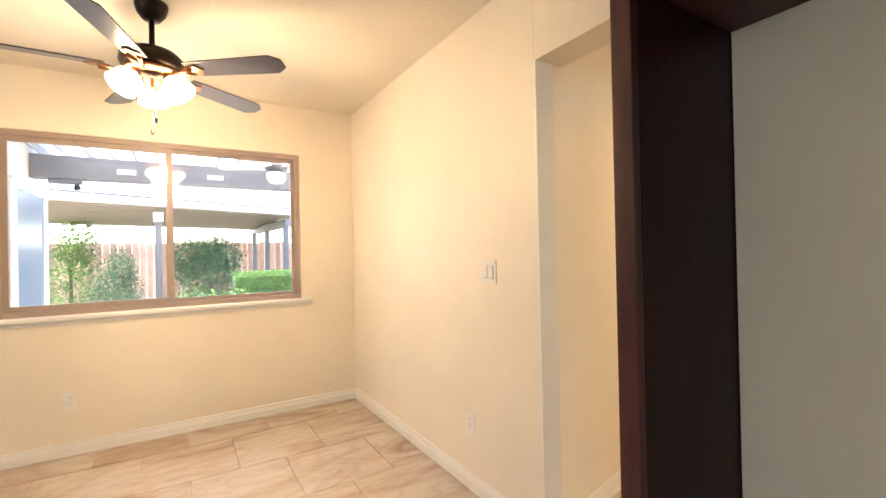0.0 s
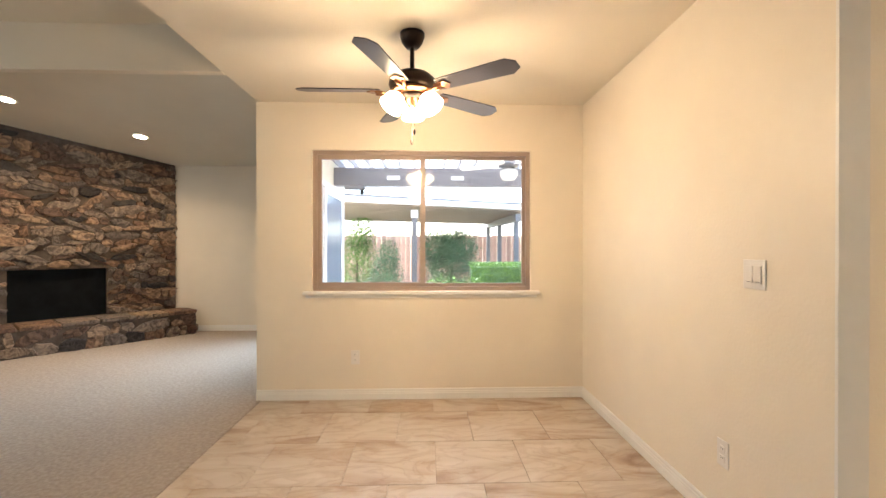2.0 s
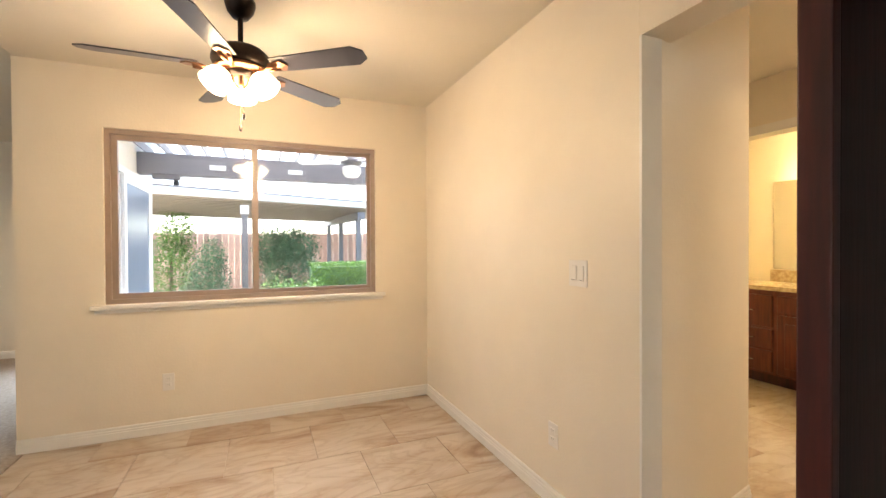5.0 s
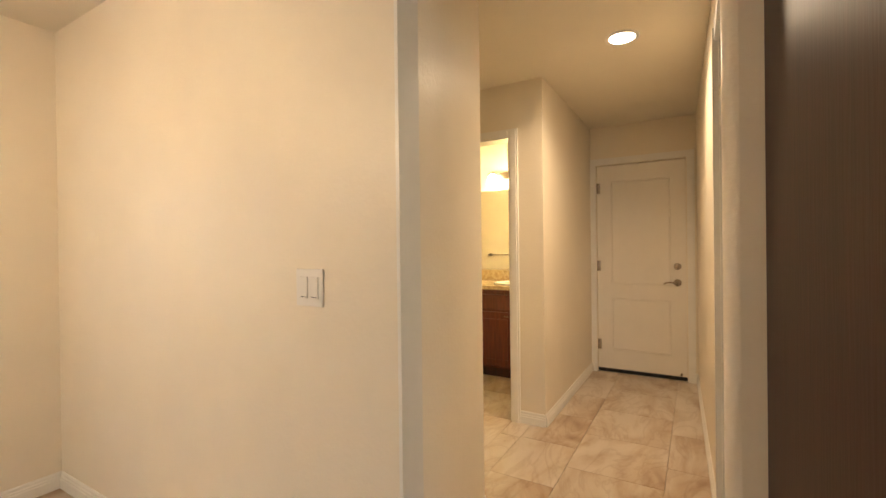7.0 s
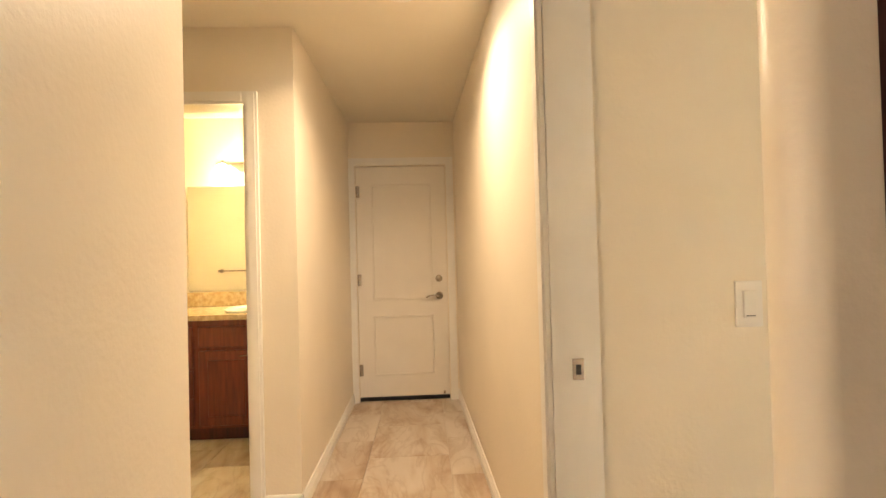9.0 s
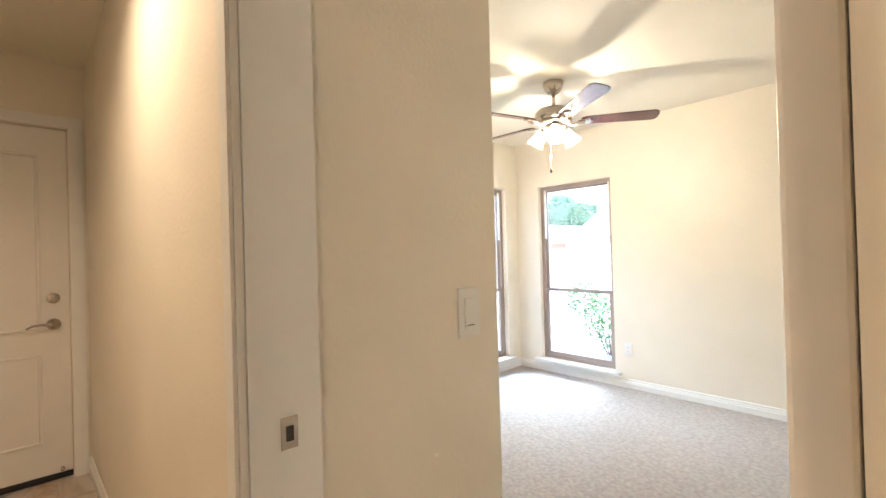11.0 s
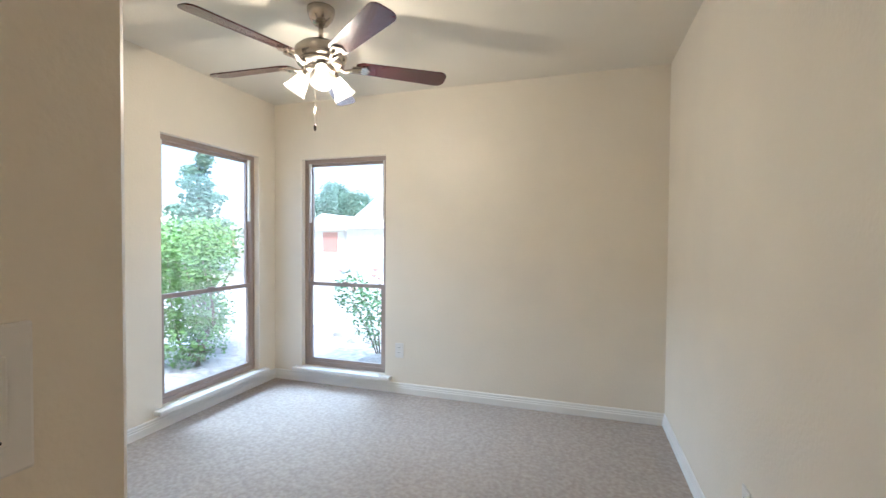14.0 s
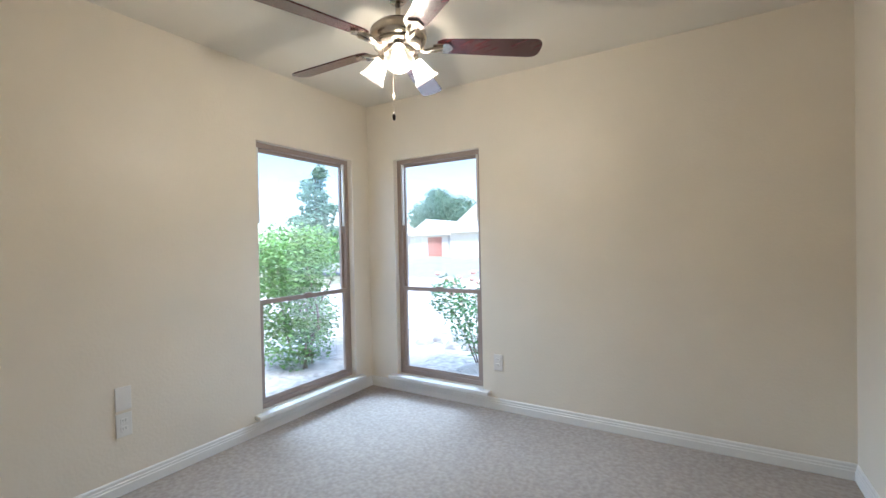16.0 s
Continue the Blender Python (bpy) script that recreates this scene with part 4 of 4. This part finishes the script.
for dy in (-0.24, 0.0, 0.24):
    part("light_arm", bm_tube([(-0.02, dy, 0.03), (-0.09, dy, 0.05), (-0.10, dy, 0.02)], 0.008, 8), NICKEL, vl)
    part("shade", bm_lathe([(0.022, 0.02), (0.045, 0.0), (0.058, -0.05), (0.062, -0.085), (0.058, -0.085), (0.05, -0.045), (0.02, 0.014)], 20, pose(-0.10, dy, 0)), FROST, vl, "lit frosted glass shade")
    part("bulb", bm_lathe([(0, 0.0), (0.02, -0.02), (0.026, -0.05), (0.015, -0.07), (0, -0.074)], 14, pose(-0.10, dy, 0)), BULB, vl)
bulb_light("vanity_lamp", 4.62, 2.47, 1.84, 2.6, 0.06, (1.0, 0.80, 0.32))
bar = thing("towel_bar", pose(3.565, 3.12, 1.14), "nickel towel bar on the bathroom wall", "towel bar")
part("rail", bm_tube([(0.06, -0.23, 0), (0.06, 0.23, 0)], 0.008, 10), NICKEL, bar)
for dy in (-0.23, 0.23):
    part("post", bm_lathe([(0, 0), (0.024, 0), (0.022, 0.01), (0.011, 0.016), (0.011, 0.07), (0, 0.07)], 14, pose(0, dy, 0, 0, 90, 0)), NICKEL, bar)

# ---- outdoors ----
struct("ground", bm_box(-150, 150, -150, 150, -0.40, -0.16), LAWN, "garden soil and lawn", "ground")
struct("patio_slab", bm_box(-1.05, 6.0, YW + T, 9.5, -0.16, -0.10), CONC, "pale concrete patio", "pavement")
struct("driveway", bm_box(6.75, 13.0, -14, 6, -0.16, -0.12), CONC, "pale concrete driveway", "pavement")
struct("walkway", bm_box(-2.0, 6.74, -9.5, -5.4, -0.16, -0.12), CONC, "pale concrete front walk", "pavement")
struct("planting_bed", bm_box(1.6, 6.74, -5.39, -2.905, -0.16, -0.135), GRAVEL, "pale gravel planting bed under the windows", "ground")
struct("planting_bed_side", bm_box(4.705, 6.74, -2.904, 0.5, -0.16, -0.135), GRAVEL, "pale gravel strip beside the driveway", "ground")
struct("street", bm_box(-60, 60, -24, -14, -0.155, -0.14), ASPH, "asphalt residential street", "road")


def leaf_cloud(rnd, n, place, size):
    """Many small bent leaves; place() gives a point and an outward direction."""
    verts, faces = [], []
    for _ in range(n):
        p, out = place(rnd)
        d = Vector((rnd.gauss(0, 1), rnd.gauss(0, 1), rnd.gauss(0, 1))) * 0.6 + out
        q = d.to_track_quat("Z", "Y")
        s = size * rnd.uniform(0.6, 1.35)
        i = len(verts)
        for a, b, c in ((-0.5, 0, 0), (0, -0.32, 0.12), (0.5, 0, 0), (0, 0.32, 0.12)):
            verts.append(p + q @ Vector((a * s, b * s, c * s)))
        faces.append((i, i + 1, i + 2, i + 3))
    me = bpy.data.meshes.new("leaves")
    me.from_pydata([tuple(v) for v in verts], [], faces)
    return me


def plant(name, x, y, z, leafm, n, lsize, blobs, label, category, stems=(), seed=1, base=-0.16):
    rnd = random.Random(seed)
    t = thing(name, pose(x, y, base), label, category)
    tot = sum(b[3] * b[4] for b in blobs)

    def place(r):
        k = r.uniform(0, tot)
        for b in blobs:
            k -= b[3] * b[4]
            if k <= 0:
                break
        d = Vector((r.gauss(0, 1), r.gauss(0, 1), r.gauss(0, 1))).normalized()
        rad = r.uniform(0.55, 1.05) + 0.18 * noise.noise(d * 2.3 + Vector((seed, 0, b[2])))
        return Vector((b[0] + d.x * b[3] * rad, b[1] + d.y * b[3] * rad, b[2] + d.z * b[4] * rad)), d
    me = leaf_cloud(rnd, n, place, lsize)
    me.materials.append(leafm)
    c = new("crown", me)
    c.parent = t
    for pts, r0, r1 in stems:
        part("trunk" if len(stems) == 1 else "stem", bm_tube(pts, r0, 7, r1), BARK, t)
    return t


# patio side
patio = thing("patio_cover", pose(0, 0, 0), "grey painted patio cover with a translucent corrugated roof", "patio cover")
part("beam", bevelled(bm_box(-1.07, 6.0, 6.05, 6.22, 2.07, 2.31), 0.008), BEAM, patio, "deep grey painted beam")
part("ledger", bm_box(-1.07, 6.0, YW + T + 0.002, YW + T + 0.05, 2.36, 2.50), BEAM, patio)
for i in range(35):
    x = -1.0 + i * 0.20
    part("rafter", bm_box(x, x + 0.014, YW + T + 0.052, 6.5, 2.315, 2.40), BEAM, patio)
for j in range(2):
    y = 4.4 + j * 1.2
    part("purlin", bm_box(-1.05, 6.0, y, y + 0.03, 2.401, 2.44), BEAM, patio)
verts, faces = [], []
nx = 320
for i in range(nx + 1):
    x = -1.06 + 7.1 * i / nx
    z = 2.475 + 0.012 * math.sin(i * 2 * math.pi / 4)
    verts += [(x, YW + T + 0.06, z + 0.02), (x, 6.7, z)]
for i in range(nx):
    faces.append((2 * i, 2 * i + 2, 2 * i + 3, 2 * i + 1))
me = bpy.data.meshes.new("corrugated_roof")
me.from_pydata(verts, [], faces)
me.materials.append(CORR)
ob = new("corrugated_roof", me)
ob.parent = patio
for x in (5.6,):
    part("post", bm_box(x, x + 0.1, 6.08, 6.18, -0.10, 2.069), BEAM, patio)
# Dark L-shaped rain gutter end below the beam; no lamp.
part("gutter_end", bevelled(bm_box(-0.93, -0.66, 6.06, 6.16, 2.02, 2.069), 0.006), BEAM, patio)
part("gutter_drop", bm_lathe([(0, 0.02), (0.02, 0.015), (0.034, -0.03), (0.03, -0.034), (0, -0.03)], 14, pose(-0.70, 6.08, 2.0, 35)), RUBBER, patio, "small black drop of the gutter end")
for x in (-0.36, 0.50):
    part("lamp_plate", bevelled(bm_box(x, x + 0.17, 6.035, 6.049, 2.145, 2.20), 0.004), WHITEP, patio, "small white lamp plate")

far = thing("garden_pavilion", pose(0, 0, 0), "freestanding white-edged patio roof with slatted tan underside", "pavilion")
PAV = pose(-1.26, 8.2, 0, 0, 0, 24)


def turned(bm, m):
    bm.transform(m)
    return bm


part("fascia", turned(bevelled(bm_box(-0.9, 5.4, 0, 0.05, 2.09, 2.20), 0.005), PAV), WHITEP, far, "white fascia board")
part("gutter", bm_tube([PAV @ Vector((-0.9, -0.05, 2.10)), PAV @ Vector((5.4, -0.05, 2.10))], 0.035, 8), WHITEP, far)
part("drip_edge", turned(bm_box(-0.9, 5.4, -0.02, 0.06, 2.202, 2.225), PAV), BEAM, far, "thin grey drip edge")
PSL = PAV @ pose(0, 0.06, 2.06, -3.0)
for i in range(14):
    part("slat", turned(bm_box(-0.7, 5.3, 0.10 + i * 0.20, 0.19 + i * 0.20, 0, 0.07), PSL), BEAMB, far)
part("roof_deck", turned(bm_box(-0.8, 5.4, 0.0, 2.9, 0.075, 0.10), PSL), BEAMB, far)
for x, y in ((-0.08, 8.85), (2.14, 9.75), (2.06, 11.5), (1.94, 12.75)):
    part("post", bevelled(bm_box(x - 0.05, x + 0.05, y - 0.05, y + 0.05, -0.16, 1.82), 0.006), BEAM, far, "grey timber post")
part("side_beam", bm_prism([(2.10, 9.6), (2.25, 9.6), (2.06, 13.4), (1.91, 13.4)], 1.82, 1.97), BEAM, far, "grey side beam")
part("post_head", bevelled(bm_box(-0.15, -0.01, 8.78, 8.92, 1.83, 1.98), 0.006), WHITEP, far)

fence = tagged(thing("garden_fence", pose(-6, 13.0, -0.16), "weathered reddish cedar board fence", "fence"), kind="structure")
bmf = mesh_of("fence_board", bm_box(0, 0.135, 0, 0.018, 0, 1.75), CEDAR)
for i in range(110):
    b = new("fence_board", bmf)
    b.parent = fence
    b.matrix_basis = pose(i * 0.142, rng.uniform(-0.006, 0.006), rng.uniform(-0.02, 0.02))
for z in (0.3, 1.4):
    part("rail", bm_box(0, 15.6, 0.02, 0.06, z, z + 0.09), CEDAR, fence)

plant("columnar_shrub", -0.62, 8.6, 0, LEAFD, 6500, 0.034, ((0, 0, 0.75, 0.36, 0.62), (0.05, 0, 1.2, 0.24, 0.4), (-0.1, 0.1, 0.5, 0.4, 0.5)), "dense green upright garden shrub", "shrub", (([(0, 0, 0), (0, 0, 0.7)], 0.04, 0.02),), 3)
plant("columnar_shrub", -1.5, 10.6, 0, LEAFL, 6000, 0.042, ((0, 0, 1.0, 0.5, 0.9), (0.1, 0, 1.7, 0.36, 0.6)), "tall feathery green shrub by the fence", "shrub", (([(0, 0, 0), (0, 0, 1.2)], 0.05, 0.02),), 4)
plant("large_bush", 0.70, 10.2, 0, LEAFD, 12000, 0.042, ((0, 0, 1.0, 0.62, 0.8), (0.25, 0.1, 1.4, 0.45, 0.45), (-0.3, 0, 1.35, 0.42, 0.5)), "big dark green rounded bush", "bush", (([(0, 0, 0), (0.05, 0, 0.9)], 0.06, 0.03),), 5)
hedge = tagged(thing("clipped_hedge", pose(0.96, 8.0, 0.12), "low clipped bright green box hedge", "hedge"))
rh = random.Random(8)


def hedge_place(r):
    p = Vector((r.uniform(0, 2.6), r.uniform(0, 0.6), r.uniform(0.1, 0.84)))
    k = r.random()
    if k < 0.4:
        p.z, o = 0.82 + r.uniform(-0.05, 0.03), Vector((0, 0, 1))
    else:
        p.y, o = r.uniform(-0.03, 0.05), Vector((0, -1, 0))
    return p, o


me = leaf_cloud(rh, 11000, hedge_place, 0.032)
me.materials.append(LEAFL)
ob = new("foliage", me)
ob.parent = hedge
part("hedge_base", bm_box(0.1, 2.5, 0.1, 0.5, -0.28, 0.0), LEAFD, hedge)
part("branches", bm_box(0.03, 2.57, 0.06, 0.56, 0, 0.76), LEAFD, hedge)
plant("low_bush", 0.45, 7.6, 0, LEAFL, 2400, 0.045, ((0, 0, 0.55, 0.45, 0.40), (0.5, 0.1, 0.5, 0.36, 0.40)), "low pale green garden bush", "bush", (([(0, 0, 0), (0, 0, 0.3)], 0.02, 0.01),), 9)
# patio door in the living room side wall
sd = tagged(thing("door_3", pose(XL + 0.066, 4.45, 0.02), "white-framed sliding patio door with reflected sky painted on its glass", "door"), kind="structure")
bm = bm_box(0, 0.08, 0, 0.06, 0, 2.03)
bm_box(0, 0.08, 2.19, 2.25, 0, 2.03, bm)
bm_box(0, 0.08, 0.06, 2.19, 1.97, 2.03, bm)
bm_box(0, 0.08, 0.06, 2.19, 0, 0.06, bm)
part("door_frame", bm, WHITEP, sd)
for y0, y1, x in ((0.06, 1.15, 0.01), (1.10, 2.19, 0.045)):
    bm = bm_box(x, x + 0.03, y0, y0 + 0.07, 0.06, 1.97)
    bm_box(x, x + 0.03, y1 - 0.07, y1, 0.06, 1.97, bm)
    bm_box(x, x + 0.03, y0 + 0.07, y1 - 0.07, 1.89, 1.97, bm)
    bm_box(x, x + 0.03, y0 + 0.07, y1 - 0.07, 0.06, 0.14, bm)
    s = part("sash", bm, WHITEP, sd)
    g = part("pane", bm_box(x + 0.012, x + 0.018, y0 + 0.066, y1 - 0.066, 0.136, 1.894), PGLASS, s)
    g.visible_shadow = False
# patio ceiling fan
pf = thing("outdoor_ceiling_fan", pose(1.12, 5.2, 2.32), "pale outdoor ceiling fan with a lantern light", "ceiling fan")
part("motor", bm_lathe([(0, 0), (0.03, 0), (0.03, -0.08), (0.11, -0.10), (0.12, -0.14), (0.07, -0.17), (0, -0.17)], 24), BEAM, pf)
for i in range(5):
    b = fan_blade(0.12, 0.6, 0.05, 0.06, "round")
    b.transform(pose(0, 0, -0.13, 0, 0, 72 * i + 10) @ pose(0, 0, 0, 10))
    part("blade", b, WHITEP, pf)
part("lantern", bm_lathe([(0.05, -0.17), (0.10, -0.19), (0.105, -0.25), (0.07, -0.30), (0.0, -0.31)], 20), WHITEC, pf, "white glass lantern bowl")

# front garden beyond the bedroom windows
stems = [([(rng.uniform(-0.2, 0.2), rng.uniform(-0.15, 0.15), 0), (rng.uniform(-0.3, 0.3), rng.uniform(-0.2, 0.2), 0.5), (rng.uniform(-0.55, 0.55), rng.uniform(-0.35, 0.35), 1.15)], 0.015, 0.006) for k in range(7)]
plant("tall_shrub", 6.05, -3.2, 0, LEAFL, 12000, 0.042, ((0, 0, 1.32, 0.62, 0.30), (-0.25, 0.3, 1.15, 0.5, 0.36), (0.3, -0.25, 1.1, 0.42, 0.36), (0, 0.1, 0.7, 0.45, 0.4), (0.1, -0.3, 0.5, 0.34, 0.34), (-0.1, 0.1, 0.34, 0.42, 0.3)), "bright green multi-stemmed shrub outside the window", "shrub", stems, 11)
tiers = tuple((0.22 * math.sin(i * 2.4), 0.22 * math.cos(i * 2.4), 0.9 + 0.52 * i, 1.55 - 0.17 * i, 0.34) for i in range(8))
plant("conifer_tree", 16.8, -13.3, 0, LEAFC, 5200, 0.17, tiers, "blue-green conical conifer across the driveway", "tree", (([(0, 0, 0), (0, 0, 4.7)], 0.14, 0.03),), 12)
plant("street_tree", 31.5, -48.0, 0, LEAFC, 14000, 0.26, ((0, 0, 5.6, 2.6, 2.5), (2.8, 0, 4.8, 2.2, 2.2), (-2.8, 0, 5.0, 2.4, 2.3), (0.8, 0, 7.4, 1.6, 1.2)), "broad leafy tree behind the houses", "tree", (([(0, 0, 0), (0.1, 0, 5.0)], 0.3, 0.16),), 13)
rose = plant("rose_bush", 4.12, -3.95, 0, LEAFR, 2400, 0.042, ((0, 0, 0.55, 0.34, 0.36), (0.3, 0.1, 0.8, 0.22, 0.24), (-0.3, 0, 0.45, 0.28, 0.3)), "loose rose bush with pale pink blooms", "rose bush", [([(0.0, 0, 0), (0.05 * k - 0.1, 0.03 * k, 0.4), (0.2 * k - 0.4, 0.04 * k, 0.95)], 0.009, 0.004) for k in range(5)], 14)
for k in range(9):
    part("bloom", bm_lathe([(0, 0), (0.025, 0.01), (0.034, 0.03), (0.02, 0.045), (0, 0.04)], 9, pose(rng.uniform(-0.4, 0.5), rng.uniform(-0.2, 0.2), rng.uniform(0.7, 1.12))), PETAL, rose)
for k in range(16):
    bm = bmesh.new()
    bmesh.ops.create_icosphere(bm, subdivisions=2, radius=rng.uniform(0.10, 0.26))
    for v in bm.verts:
        v.co *= 1 + 0.35 * noise.noise(v.co * 6 + Vector((k, 0, 0)))
        v.co.z *= 0.55
    bm.transform(pose(rng.uniform(2.9, 5.4), rng.uniform(-5.3, -3.6), -0.13, 0, 0, rng.uniform(0, 180)))
    single("garden_rock", bm, ROCK, "rounded grey landscape rock in the bed", "rock", "garden rocks")


def house(x, y, w, d, h, rise, wallm, turn, label, lights, gate):
    hs = thing("house", pose(x, y, -0.16, 0, 0, turn), label, "house", "houses across the street")
    part("wall", bm_box(0, w, 0, d, 0, h), wallm, hs)
    bm = bmesh.new()
    o = 0.4
    v = [bm.verts.new(p) for p in ((-o, -o, h), (w + o, -o, h), (w + o, d + o, h), (-o, d + o, h), (w / 2, -o, h + rise), (w / 2, d + o, h + rise))]
    for f in ((0, 4, 5, 3), (1, 2, 5, 4), (0, 1, 4), (2, 3, 5), (3, 2, 1, 0)):
        bm.faces.new([v[i] for i in f])
    part("roof", bm, ROOF, hs)
    for k in lights:
        win = part("window", bm_box(w * k, w * k + 0.9, d + 0.002, d + 0.05, 0.9, 2.1), WHITEP, hs)
        part("pane", bm_box(w * k + 0.06, w * k + 0.84, d + 0.051, d + 0.06, 0.96, 2.04), ROOF, win)
    part("garage_door", bm_box(w * gate, w * gate + 1.7, d + 0.002, d + 0.05, 0, 2.0), BRICKM, hs)
    return hs


house(24.7, -45, 4.8, 7, 2.2, 1.7, STUCCO, 0, "pale gabled house with a salmon door", (0.66,), 0.16)
house(14.2, -42.5, 8.2, 8, 2.3, 3.4, STUCCO, 0, "pale stucco house with a tall gabled roof", (0.34, 0.56), 0.06)
house(33, -46, 9, 8, 2.4, 1.9, STUCCO, 0, "pale stucco neighbour house with a gabled roof", (0.14, 0.38), 0.6)

# ---- floor tiles ----
TS, GAP = 0.50, 0.0024
tile_bm = bm_box(GAP / 2, TS - GAP / 2, GAP / 2, TS - GAP / 2, -0.0119, 0.0)
bmesh.ops.bevel(tile_bm, geom=[e for e in tile_bm.edges if all(v.co.z > -0.001 for v in e.verts)], offset=0.0015, segments=1, affect="EDGES")
floor = bpy.data.objects["floor"]
tile_me = mesh_of("floor_tile", tile_bm, TILE)
cut = {}


def lay_tile(x, y, x1, y1):
    key = (round(x1 - x, 3), round(y1 - y, 3))
    if key == (TS, TS):
        me = tile_me
    else:
        if key not in cut:
            cut[key] = mesh_of("floor_tile", bm_box(GAP / 2, key[0] - GAP / 2, GAP / 2, key[1] - GAP / 2, -0.0119, 0.0), TILE)
        me = cut[key]
    t = new("floor_tile", me)
    t.parent = floor
    t.matrix_basis = pose(x, y, 0)


def lay_field(x0, x1, y0, y1, offset):
    j = math.floor(y0 / TS)
    while j * TS < y1 - 1e-3:
        ya, yb = max(y0, j * TS), min(y1, (j + 1) * TS)
        sx = (j % 2) * TS / 2 + offset
        i = math.floor((x0 - sx) / TS)
        while sx + i * TS < x1 - 1e-3:
            xa, xb = max(x0, sx + i * TS), min(x1, sx + (i + 1) * TS)
            if xb - xa > 0.012 and yb - ya > 0.012:
                lay_tile(xa, ya, xb, yb)
            i += 1
        j += 1


lay_field(-1.163, 1.472, -2.4, 3.785, -0.02)
lay_field(1.472, 5.07, 0.70, 1.86, -0.02)
lay_field(2.30, 4.60, 1.86, 3.75, -0.04)
